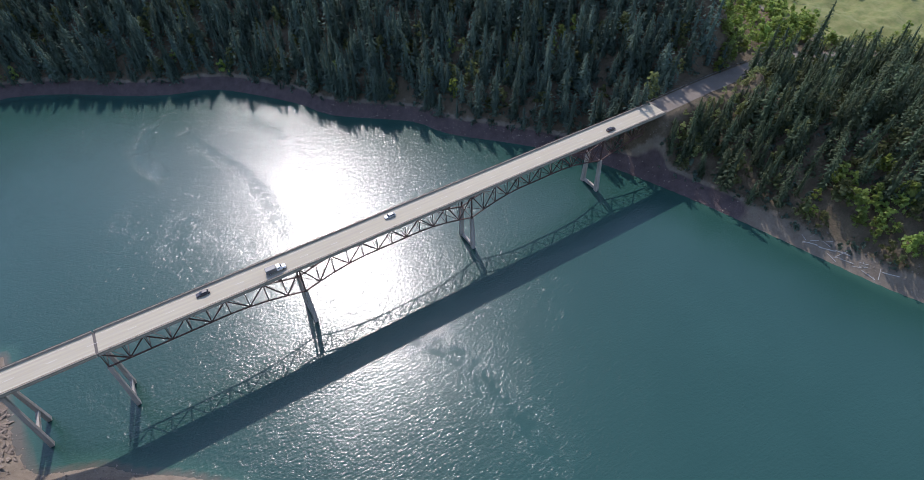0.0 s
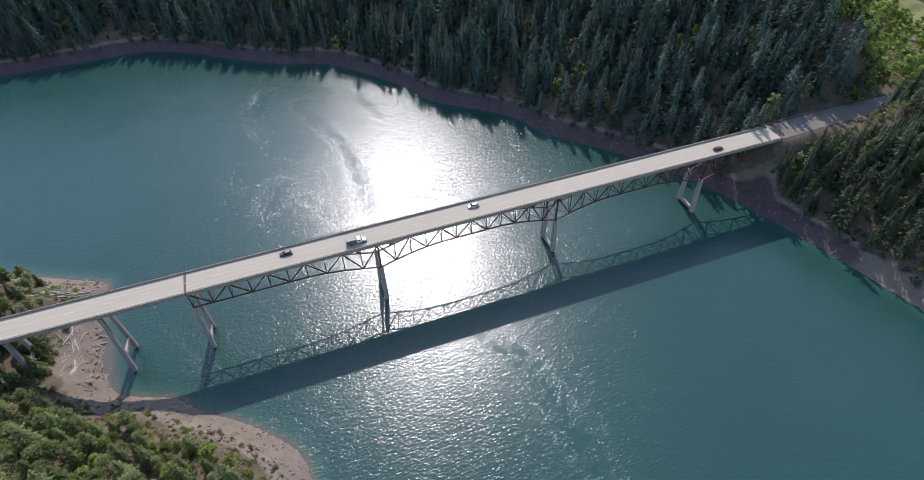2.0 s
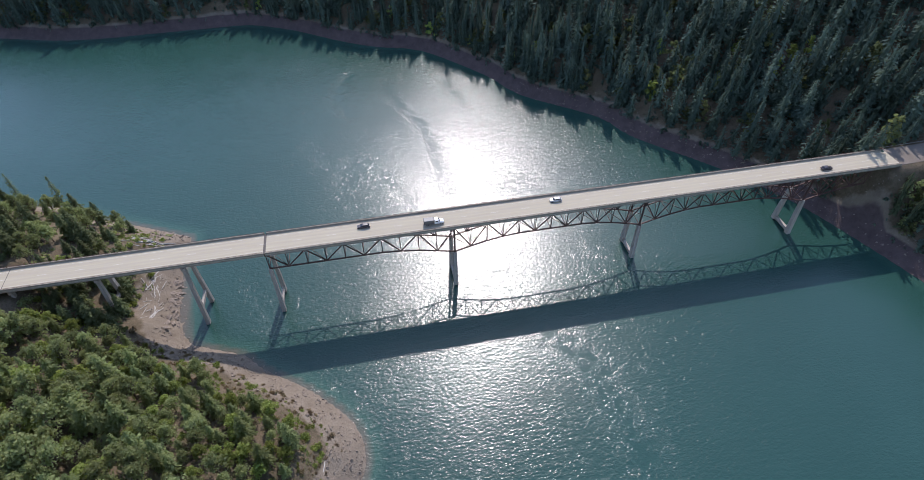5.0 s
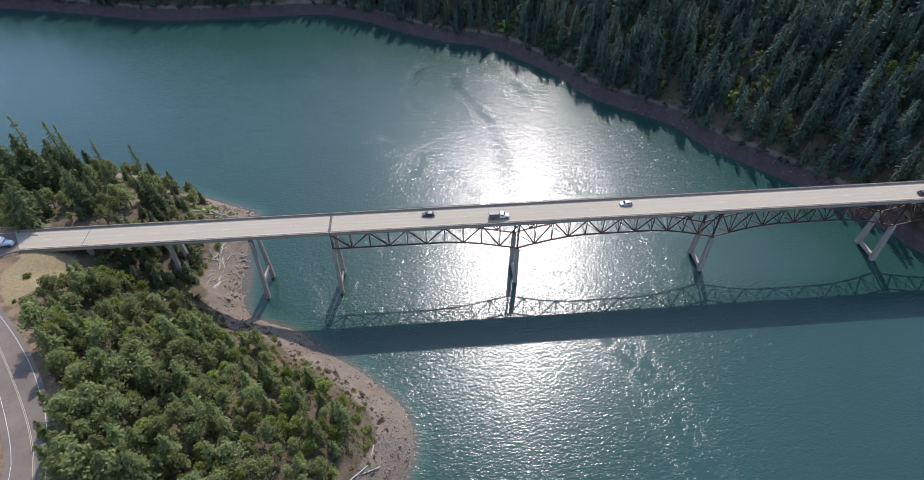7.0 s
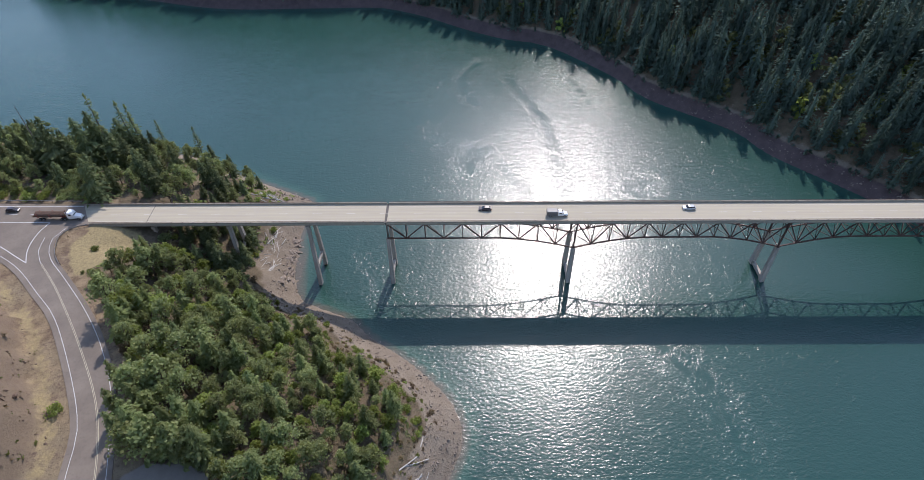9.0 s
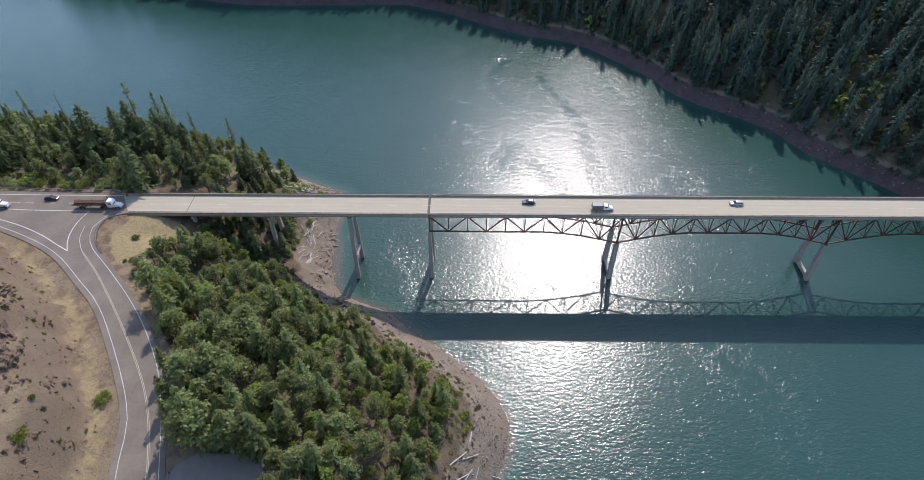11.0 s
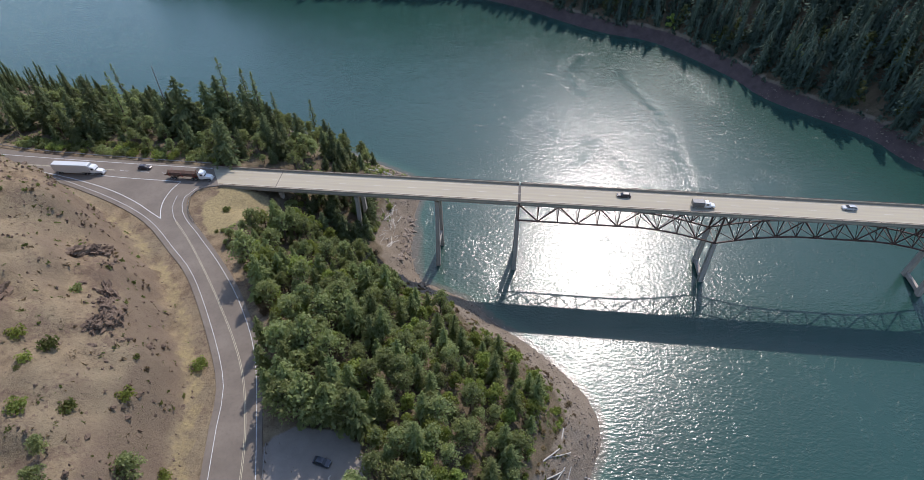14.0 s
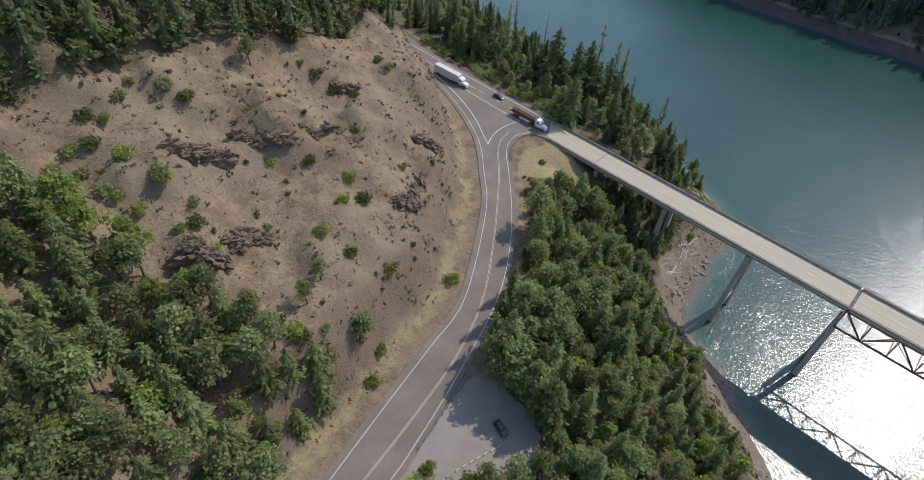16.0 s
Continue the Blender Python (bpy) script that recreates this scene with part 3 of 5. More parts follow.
for y in (MID - 3.6, MID + 3.6):
    ribbon("edge_line", [(-104, y), (-0.6, y)], 0.12, PAINT_Z + 0.012, LINE_FADED, bridge)
    ribbon("edge_line", [(0.6, y), (END_X, y)], 0.12, PAINT_Z + 0.012, LINE_FADED, bridge)

# concrete approach spans
for a, b in ((-104.5, -84.0), (-84.0, -56.6), (-56.6, -28.4), (-28.4, -0.8)):
    for y in (-3.9, -1.3, 1.3, 3.9):
        box("girder", (b - a - 0.1, 0.5, 1.7), ((a + b) / 2, y + MID, ROAD_Z - 1.17), CONCRETE, bridge, 0.03)
box("abutment", (3.0, 11.4, 7.0), (-106.2, MID, ROAD_Z - 3.9), CONCRETE, bridge, 0.05)
box("abutment", (4.0, 11.6, 9.0), (257.5, MID, ROAD_Z - 4.95), CONCRETE, bridge, 0.05)


def bent(x, base, top, half_top, half_base, thick, wide, strut_z, cap):
    """Two legs, a strut between them and a cap beam."""
    for s in (-1, 1):
        leg = beam("pier_leg", (x, MID + s * half_base, base), (x, MID + s * half_top, top), thick * 1.2, wide * 1.15, CONCRETE, bridge, thick * 0.9, wide * 0.8)
    f = (strut_z - base) / (top - base)
    h = half_base + (half_top - half_base) * f
    box("strut", (thick * 0.75, 2 * h - wide * 0.8, 1.5), (x, MID, strut_z), CONCRETE, bridge, 0.05)
    if cap:
        box("cap_beam", (thick * 1.1, 2 * half_top + wide + 0.6, cap), (x, MID, top + cap / 2 - 0.2), CONCRETE, bridge, 0.05)


bent(-84.0, 16, 28.4, 3.3, 3.9, 1.2, 1.5, 23, 1.1)
bent(-56.8, 3, 28.4, 3.3, 4.9, 1.3, 1.6, 14.5, 1.1)
bent(-28.4, -5, 28.4, 3.4, 5.9, 1.3, 1.6, 8.0, 1.1)
bent(0.0, -8, 23.0, 3.9, 5.4, 1.35, 1.7, 3.0, 0)
bent(P1, -12, 18.0, 4.2, 5.4, 1.55, 1.9, 1.2, 0)
bent(P2, -12, 17.8, 4.2, 5.4, 1.5, 1.9, 1.2, 0)
bent(P3, -8, 18.4, 4.2, 5.4, 1.5, 1.9, 1.4, 0)

# steel trusses: panel points from bearing to bearing
nodes = []
for a, b, n in ((0, P1, 10), (P1, P2, 12), (P2, P3, 12), (P3, TRUSS_END, 4)):
    w = (b - a) / n
    for i in range(n + (n == 4)):
        near_a = 99 if a == 0 else i
        near_b = 99 if n == 4 else n - i
        k = min(near_a, near_b)
        z = {0: 18.1, 1: 19.9, 2: 21.5, 3: 22.6}.get(k, 23.2)
        nodes.append((a + i * w, z, i % 2, k == 0 and a > 0))
TOP_Z = 30.3
for s in (-1, 1):
    y = MID + s * 4.25
    for i, (x, z, odd, pier) in enumerate(nodes):
        if i + 1 < len(nodes):
            x2, z2, _, _ = nodes[i + 1]
            beam("top_chord", (x, y, TOP_Z), (x2, y, TOP_Z), 0.42, 0.5, STEEL, bridge)
            beam("bottom_chord", (x, y, z), (x2, y, z2), 0.42, 0.45, STEEL, bridge)
            if odd:
                beam("diagonal", (x, y, z), (x2, y, TOP_Z), 0.32, 0.34, STEEL, bridge)
            else:
                beam("diagonal", (x, y, TOP_Z), (x2, y, z2), 0.36, 0.38, STEEL, bridge)
        beam("vertical", (x, y, z), (x, y, TOP_Z), *((0.5, 0.55) if pier else (0.24, 0.26)), STEEL, bridge)
        if odd or pier:
            box("gusset_plate", (1.0, 0.46, 0.8), (x, y, z + 0.1), STEEL, bridge, 0.12)
        if pier:
            box("bearing", (0.9, 1.0, 0.6), (x, y, z - 0.2), STEEL, bridge, 0.05)
for i, (x, z, odd, pier) in enumerate(nodes):
    beam("floor_beam", (x, MID - 5.0, TOP_Z + 0.35), (x, MID + 5.0, TOP_Z + 0.35), 0.3, 0.7, STEEL, bridge)
    beam("cross_strut", (x, MID - 4.25, z), (x, MID + 4.25, z), 0.22, 0.24, STEEL, bridge)
    beam("sway_brace", (x, MID - 4.25, z), (x, MID, TOP_Z), 0.16, 0.16, STEEL, bridge)
    beam("sway_brace", (x, MID + 4.25, z), (x, MID, TOP_Z), 0.16, 0.16, STEEL, bridge)
    if i + 1 < len(nodes):
        x2, z2, _, _ = nodes[i + 1]
        f = 1 if odd else -1
        beam("lateral_brace", (x, MID - 4.25 * f, z), (x2, MID + 4.25 * f, z2), 0.18, 0.18, STEEL, bridge)
for y in (-3.4, -1.1, 1.1, 3.4):
    box("stringer", (TRUSS_END + 11, 0.25, 0.55), (TRUSS_END / 2 + 5.9, MID + y, ROAD_Z - 0.6), STEEL, bridge)


# ---- trees ----
def tube(vs, fs, a, b, ra, rb, n=6):
    a, b = np.array(a, float), np.array(b, float)
    d = (b - a) / (np.linalg.norm(b - a) + 1e-9)
    u = np.cross(d, (0.3, 0.9, 0.2))
    u /= np.linalg.norm(u)
    v = np.cross(d, u)
    k = len(vs)
    for c, r in ((a, ra), (b, rb)):
        for i in range(n):
            q = 6.2832 * i / n
            vs.append(c + r * (u * math.cos(q) + v * math.sin(q)))
    for i in range(n):
        j = (i + 1) % n
        fs.append((k + i, k + j, k + n + j, k + n + i))


def mesh_of(name, vs, fs, material):
    me = bpy.data.meshes.new(name)
    me.from_pydata([tuple(map(float, v)) for v in vs], [], fs)
    me.materials.append(material)
    return me


def conifer_meshes(h, r, seed, levels, arms, tufts, material, bare=0.12, thin=1.0, spray=0.21):
    """Trunk, and a crown of whorls of drooping boughs, each a handful of ragged sprays."""
    g = np.random.RandomState(seed)
    vs, fs = [], []
    lean = g.randn(2) * 0.012 * h
    tube(vs, fs, (0, 0, -0.8), (lean[0] * 0.5, lean[1] * 0.5, h * 0.5), 0.017 * h, 0.010 * h)
    tube(vs, fs, (lean[0] * 0.5, lean[1] * 0.5, h * 0.5), (lean[0], lean[1], h * 0.98), 0.010 * h, 0.0015 * h)
    trunk = mesh_of("trunk", vs, fs, BARK)
    n = levels * arms
    lv, ar = np.divmod(np.arange(n), arms)
    keep = g.rand(n) <= thin
    f = bare + (1 - bare) * (lv + g.rand(n) * 0.9) / levels
    wide = (0.65 + 0.55 * g.rand(levels))[lv] * np.where(f < bare + 0.12, 0.75, 1.0)
    L = (r * (1 - f) ** 0.62 * wide + 0.03 * r) * (0.6 + 0.55 * g.rand(n))
    q = 6.2832 * (ar + g.rand(n) * 0.9) / arms + lv * 0.7
    drop = L * (0.10 + 0.35 * g.rand(n))
    f, L, q, drop = (np.repeat(a[keep], tufts) for a in (f, L, q, drop))
    m = len(f)
    u = 0.18 + 0.86 * np.sqrt((np.tile(np.arange(tufts), m // tufts) + g.rand(m)) / tufts)
    d = np.stack((np.cos(q), np.sin(q), np.zeros(m)), -1)
    c = np.stack((lean[0] * f, lean[1] * f, f * h - drop * u ** 1.5), -1) + d * (L * u)[:, None]
    w = (spray * L * (1.15 - 0.5 * u) * (0.6 + 0.8 * g.rand(m)) + 0.04 * spray * h)[:, None]
    c += g.randn(m, 3) * w * (0.45, 0.45, 0.30)
    a = d + g.randn(m, 3) * (0.42, 0.42, 0.22) + (0, 0, -0.3)
    a /= np.linalg.norm(a, axis=1)[:, None]
    b = np.cross(a, g.randn(m, 3) * 0.4 + (0, 0, 1))
    b /= np.linalg.norm(b, axis=1)[:, None]
    sag = np.array((0, 0, 1.0)) * w * 0.22
    s1, s2 = w * (0.35 + 0.4 * g.rand(m, 1)), w * (0.35 + 0.4 * g.rand(m, 1))
    vs = np.stack((c - a * w * 0.8, c + b * s1 - sag, c + a * w * 1.1 - sag, c - b * s2 - sag), 1).reshape(-1, 3)
    t = np.array((lean[0], lean[1], h))
    tip = []
    for k in range(3):
        o = np.array((math.cos(2.09 * k), math.sin(2.09 * k), 0)) * 0.014 * h
        tip += [t, t - (0, 0, 0.04 * h) + o, t - (0, 0, 0.09 * h) + o * 0.6, t - (0, 0, 0.06 * h) - o * 0.3]
    vs = np.vstack((vs, tip))
    fs = np.arange(len(vs)).reshape(-1, 4).tolist()
    # Solid inner cone, added inside the sprays to block light and darken the base.
    base, rings, sides = len(vs), 7, 7
    core = []
    for k in range(rings):
        e = bare + 0.02 + (0.95 - bare) * k / (rings - 1)
        for j in range(sides):
            o = 6.2832 * j / sides + k * 0.4
            rad = (r * max(1 - e, 0.0) ** 0.75 * 0.36 + 0.003 * h) * (0.65 + 0.6 * g.rand())
            core.append((lean[0] * e + math.cos(o) * rad, lean[1] * e + math.sin(o) * rad, h * e - 0.35 * rad + 0.02 * h * g.randn()))
    for k in range(rings - 1):
        for j in range(sides):
            n = (j + 1) % sides
            fs.append([base + k * sides + j, base + k * sides + n, base + (k + 1) * sides + n, base + (k + 1) * sides + j])
    if thin > 0.8:
        vs = np.vstack((vs, core))
    else:
        fs = fs[:base // 4]
    return trunk, mesh_of("crown", vs, fs, material)


def leafy(vs, fs, g, centre, radius, count, size, flatten=0.8):
    for _ in range(count):
        n = g.randn(3)
        n /= np.linalg.norm(n)
        p = centre + n * radius * (0.3 + 0.8 * g.rand() ** 0.7) * np.array((1, 1, flatten))
        m = n * 0.8 + g.randn(3) * 0.75 + (0, 0, 0.35)
        m /= np.linalg.norm(m)
        u = np.cross(m, g.randn(3))
        u /= np.linalg.norm(u) + 1e-9
        v = np.cross(m, u)
        s = size * (0.6 + 0.8 * g.rand())
        i = len(vs)
        vs += [p + u * s, p + v * s * 0.75 + m * 0.15 * s, p - u * s * 0.9, p - v * s * 0.8 + m * 0.1 * s]
        fs.append((i, i + 1, i + 2, i + 3))


def broadleaf_meshes(h, r, seed, blobs, leaves, size, material, trunk_h=0.3):
    """Trunk with limbs, and a crown of leaf clumps gathered round the limbs' ends."""
    g = np.random.RandomState(seed)
    vs, fs, cv, cf = [], [], [], []
    fork = np.array((g.randn() * 0.03 * h, g.randn() * 0.03 * h, trunk_h * h))
    tube(vs, fs, (0, 0, -0.8), fork, 0.026 * h, 0.019 * h)
    for b in range(blobs):
        q = 6.2832 * b / blobs * 2.4 + g.rand()
        f = (b + 0.5) / blobs
        out = r * (0.2 + 0.7 * g.rand()) * (1.05 - 0.75 * f)
        c = np.array((math.cos(q) * out, math.sin(q) * out, h * (trunk_h + 0.12 + (0.78 - trunk_h) * f)))
        tube(vs, fs, fork, c, 0.012 * h, 0.003 * h, 5)
        rad = r * (0.22 + 0.24 * g.rand()) * (1.1 - 0.35 * f)
        leafy(cv, cf, g, c, rad, leaves // blobs, size)
    return mesh_of("trunk", vs, fs, BARK), mesh_of("crown", cv, cf, material)


def bush_mesh(name, r, seed, leaves, size, material):
    g = np.random.RandomState(seed)
    vs, fs = [], []
    for b in range(5):
        q = 1.26 * b + g.rand()
        c = np.array((math.cos(q) * 0.45 * r, math.sin(q) * 0.45 * r, r * (0.35 + 0.35 * g.rand())))
        leafy(vs, fs, g, c, r * (0.4 + 0.2 * g.rand()), leaves // 5, size)
    return mesh_of(name, vs, fs, material)


def snag_meshes(h, seed):
    g = np.random.RandomState(seed)
    vs, fs = [], []
    tube(vs, fs, (0, 0, -1), (0.3, 0.1, h), 0.016 * h, 0.003 * h)
    bv, bf = [], []
    for _ in range(26):
        z = h * (0.3 + 0.68 * g.rand())
        q = 6.28 * g.rand()
        L = 0.06 * h * (1.15 - z / h) * (0.5 + g.rand())
        tube(bv, bf, (0.3 * z / h, 0, z), (math.cos(q) * L, math.sin(q) * L, z - 0.3 * L), 0.05, 0.015, 4)
    return mesh_of("trunk", vs, fs, DEADWOOD), mesh_of("branches", bv, bf, DEADWOOD)


def plant(name, meshes, x, y, scale, rz, label, category, group, tilt=0.0, sink=0.0, z=None):
    ob = empty(name, (x, y, (ground_at(x, y) if z is None else z) - sink), rz)
    ob.matrix_basis = ob.matrix_basis @ pose(0, 0, 0, tilt, 0, 0) @ Matrix.Diagonal((scale, scale, scale, 1))
    for me in meshes:
        o = new(me.name.split(".")[0], me)
        o.parent = ob
    return tagged(ob, label, category, group)


OAKS = [broadleaf_meshes(9.5 + 0.6 * i, 3.7, 10 + i, 34, 1000, 0.29, LEAF) for i in range(5)]
LIGHTS = [broadleaf_meshes(7.5, 3.3, 30 + i, 20, 780, 0.31, LEAF_LIGHT, 0.2) for i in range(3)]
PINES = [conifer_meshes(13, (3.9, 3.3, 4.3, 3.6)[i], 50 + i, 18, 7, 7, PINE, 0.10, 0.92) for i in range(4)]
FIRS = [conifer_meshes(22, (6.0, 5.0, 6.6)[i % 3], 70 + i, 25, 7, 5, NEEDLE, 0.05, 1.0, 0.24) for i in range(5)]
THIN_FIRS = [conifer_meshes(27, 2.9, 90 + i, 30, 6, 4, PINE, 0.2, 0.72) for i in range(3)]
DRY_TREE = broadleaf_meshes(7.5, 2.4, 44, 14, 360, 0.2, DRY)
SNAGS = [snag_meshes(26, 5), snag_meshes(12, 6)]
BUSHES = [bush_mesh("foliage", 1.0, 110 + i, 260, 0.14, m) for i, m in enumerate((SCRUB, LEAF, LEAF_LIGHT, SCRUB, DRY))]


def scatter(count, x0, x1, y0, y1, gap, seed, test):
    """Points in a box, no two nearer than gap, where test(x, y, facts) holds."""
    g = np.random.RandomState(seed)
    px, py = x0 + (x1 - x0) * g.rand(count * 14), y0 + (y1 - y0) * g.rand(count * 14)
    facts = height(px, py)
    good = test(px, py, facts)
    out = []
    for x, y, z in zip(px[good], py[good], facts[0][good]):
        if all((x - a) ** 2 + (y - b) ** 2 > gap * gap for a, b, _ in out):
            out.append((x, y, z))
            if len(out) == count:
                break
    return out


g = np.random.RandomState(4)
# wooded slope between road and lake
spots = scatter(320, -104, 20, -128, -14, 3.05, 1, lambda x, y, f: (f[4] > np.where(y > -82, 16.5, 14.5)) & (f[6] > 5.5) & ~f[7] & (f[3] < 0.01) & (f[1] < 0.4)
                & (np.hypot(x + 97, (y + 14) * 0.8) > 15) & ((x + 53) ** 2 + (y + 2) ** 2 > 330) & (y < -14 - 0.25 * (x + 40)))
for x, y, z in spots:
    k = g.rand()
    size = 0.7 + 0.75 * g.rand() ** 1.5
    if x > -28 or y > -40:
        size *= 0.80
    if k < 0.40:
        plant("oak_tree", OAKS[g.randint(5)], x, y, size, g.rand() * 360, "rounded green oak on the wooded slope above the lake", "tree", "trees between road and lake", z=z)
    elif k < 0.66:
        plant("young_tree", LIGHTS[g.randint(3)], x, y, size, g.rand() * 360, "light green broadleaf tree on the wooded slope", "tree", "trees between road and lake", z=z)
    else:
        plant("pine_tree", PINES[g.randint(4)], x, y, size * 0.95, g.rand() * 360, "slender green pine on the wooded slope", "pine", "trees between road and lake", z=z)
for x, y, s in ((-33, -66, 1.1), (-18, -71, 0.9), (-47, -52, 1.0), (-61, -38, 0.9), (-8, -84, 1.0), (-52, -71, 0.9), (-27, -54, 0.7), (-40, -44, 0.8), (-12, -66, 0.6), (-3, -62, 0.6), (-22, -84, 0.8), (-70, -30, 0.7), (-38, -78, 0.8), (4, -72, 0.6), (-2, -92, 0.7)):
    plant("dry_tree", DRY_TREE, x, y, s, x * 9, "half-dead brown tree among green ones", "tree", "trees between road and lake")
# conifers between the highway and the lake
for x, y, tall, thin in ((-121.6, 45.5, 33, 1), (-119.9, 58.5, 30, 1), (-113.4, 54, 28.5, 1), (-127, 39, 24, 0), (-132.6, 30.5, 27, 0), (-125, 46, 26, 0), (-117, 50, 23, 0), (-159.7, 32, 27, 1),
                         (-166.3, 27, 25, 0), (-186, 25, 21, 0), (-174.4, 25, 20, 0), (-95.4, 66, 22, 1), (-89.1, 33.5, 17, 0), (-70.9, 27, 12, 0), (-172.8, 35, 18, 0), (-151.9, 28.5, 16, 0),
                         (-129.5, 31.5, 18, 0), (-98.5, 26, 17, 0), (-91.3, 19, 13, 0), (-79, 31.5, 13, 0), (-109, 36, 18, 0), (-104, 42, 17, 0), (-140, 34, 19, 0), (-115, 38, 21, 0)):
    kind = THIN_FIRS[int(-x) % 3] if thin else FIRS[int(-x) % 5]
    plant("fir_tree", kind, x, y, tall / (27 if thin else 22), x * 13, "tall thin sparse fir rising above the others" if thin else "tall bushy dark green fir above the lake", "fir", "firs along the lake")
spots = scatter(230, -215, -58, 9, 110, 2.7, 2, lambda x, y, f: (f[4] > 5) & (f[6] > 6.5) & (f[5] < 0) & ~f[7] & (y > 10))
for x, y, z in spots:
    k = g.rand()
    size = (0.34 + 0.42 * g.rand() ** 1.4) * (1.0 if x < -75 else 0.7)
    room = (ROAD_Z + 1.03 * (y - 7.5) - z) if x < -113 or x > -103 else 30
    size = min(size, room / 22)
    if size < 0.16:
        continue
    if k < 0.46:
        plant("fir_tree", FIRS[g.randint(5)], x, y, size, g.rand() * 360, "dark green fir on the bank below the highway", "fir", "firs along the lake", z=z)
    elif k < 0.50:
        plant("fir_tree", THIN_FIRS[g.randint(3)], x, y, min(size * 1.2, room / 27), g.rand() * 360, "tall thin sparse fir on the bank below the highway", "fir", "firs along the lake", z=z)
    else:
        plant("alder_tree", OAKS[g.randint(5)], x, y, min(0.6 + size * 0.6, room / 10.5), g.rand() * 360, "rounded green alder among firs below the highway", "tree", "firs along the lake", z=z)
plant("fir_tree", FIRS[2], -107.5, 9.0, 0.86, 70, "bushy fir whose shadow falls on the bridge end", "fir", "firs along the lake")
plant("alder_tree", OAKS[3], -112.5, 10.5, 1.15, 20, "rounded green alder beside the bridge end", "tree", "firs along the lake")
plant("dead_tree", SNAGS[0], -144, 37, 1.15, 40, "tall bare dead trunk among the firs", "dead tree", "", 3)
for x, y, s in ((-46, -88.5, 1.35), (-41, -90, 1.3), (-51.5, -86, 1.3), (-36.5, -90, 1.15), (-57, -86, 1.1), (-54, -84, 1.25), (-43.5, -86, 1.35), (-61, -79, 1.0), (-65, -70, 0.9), (-48.5, -87, 1.2)):
    plant("pine_tree", PINES[int(-x) % 4], x, y, s, x * 11, "tall pine shading the gravel pullout", "pine", "trees between road and lake")
for x, y, s in ((-51.5, -89, 1.5), (-47, -90, 1.6), (-41.5, -90.5, 1.5), (-36.5, -91, 1.4)):
    plant("oak_tree", OAKS[int(-x) % 5], x, y, s, x * 17, "large green oak shading the gravel pullout", "tree", "trees between road and lake")
plant("young_tree", LIGHTS[1], -44.5, -118.5, 0.75, 30, "light green tree at the edge of the pullout", "tree", "trees between road and lake")
plant("young_tree", LIGHTS[2], -30, -95, 1.0, 80, "light green tree beside the shaded pullout", "tree", "trees between road and lake")
plant("dead_tree", SNAGS[1], -34, -62, 1.0, 90, "bare grey dead tree on the wooded slope", "dead tree", "", 4)
for x, y, z in scatter(34, -98, -54, -14, 21, 3.0, 16, lambda x, y, f: (f[0] > 8) & (f[0] < 25) & (f[6] > 7)):
    s = min(0.36 + 0.3 * g.rand(), (29.0 - z) / 23)
    if s > 0.14:
        plant("fir_tree", FIRS[g.randint(5)], x, y, s, g.rand() * 360, "small dark fir in the gully under the bridge", "fir", "trees under the bridge", z=z)
# hillside
spots = scatter(185, -160, -58, -186, -116, 3.5, 3, lambda x, y, f: f[7] & (f[6] > 7) & (y < -137 + 0.42 * (x + 100) * (x < -100) + 0.55 * (x + 100) * (x > -100)))
for x, y, z in spots:
    k, size = g.rand(), 0.85 + 0.55 * g.rand()
    if k < 0.40:
        plant("oak_tree", OAKS[g.randint(5)], x, y, size, g.rand() * 360, "green oak on the dry hillside", "tree", "trees on the hillside", z=z)
    elif k < 0.58:
        plant("young_tree", LIGHTS[g.randint(3)], x, y, size, g.rand() * 360, "light green broadleaf tree on the dry hillside", "tree", "trees on the hillside", z=z)
    else:
        plant("pine_tree", PINES[g.randint(4)], x, y, size * 0.85, g.rand() * 360, "green pine on the dry hillside", "pine", "trees on the hillside", z=z)
for x, y, s in ((-76, -109, 0.95), (-87, -112, 0.6), (-83, -118, 0.7), (-84, -129, 0.9), (-143, -92, 0.8), (-153, -104, 0.9)):
    plant("oak_tree", OAKS[int(-x) % 5], x, y, s, x * 7, "lone green oak on the dry hillside", "tree", "trees on the hillside")
BUSH_AT = [(-144, -121), (-140, -115), (-137, -112), (-141, -125), (-138, -130), (-139, -133), (-134, -139), (-133, -135), (-127, -131), (-117, -128),
           (-116, -128), (-112, -125), (-114, -135), (-128, -141), (-121, -138), (-117, -104), (-113, -96), (-107, -89), (-101, -95), (-100, -90),
           (-134, -67), (-138, -71), (-147, -48), (-140, -49), (-146, -76), (-143, -73), (-120, -77), (-108, -71), (-108, -127), (-104, -114),
           (-96, -105), (-90, -102), (-84, -95), (-82, -125), (-77, -123), (-69, -113), (-74, -107), (-73, -122), (-79.5, -78), (-98, -17)]
for x, y in BUSH_AT:
    k = g.randint(3)
    plant("bush", [BUSHES[k]], x, y, 1.4 + 1.1 * g.rand(), g.rand() * 360, "low green bush on dry ground", "bush", "bushes on the hillside", sink=0.1)
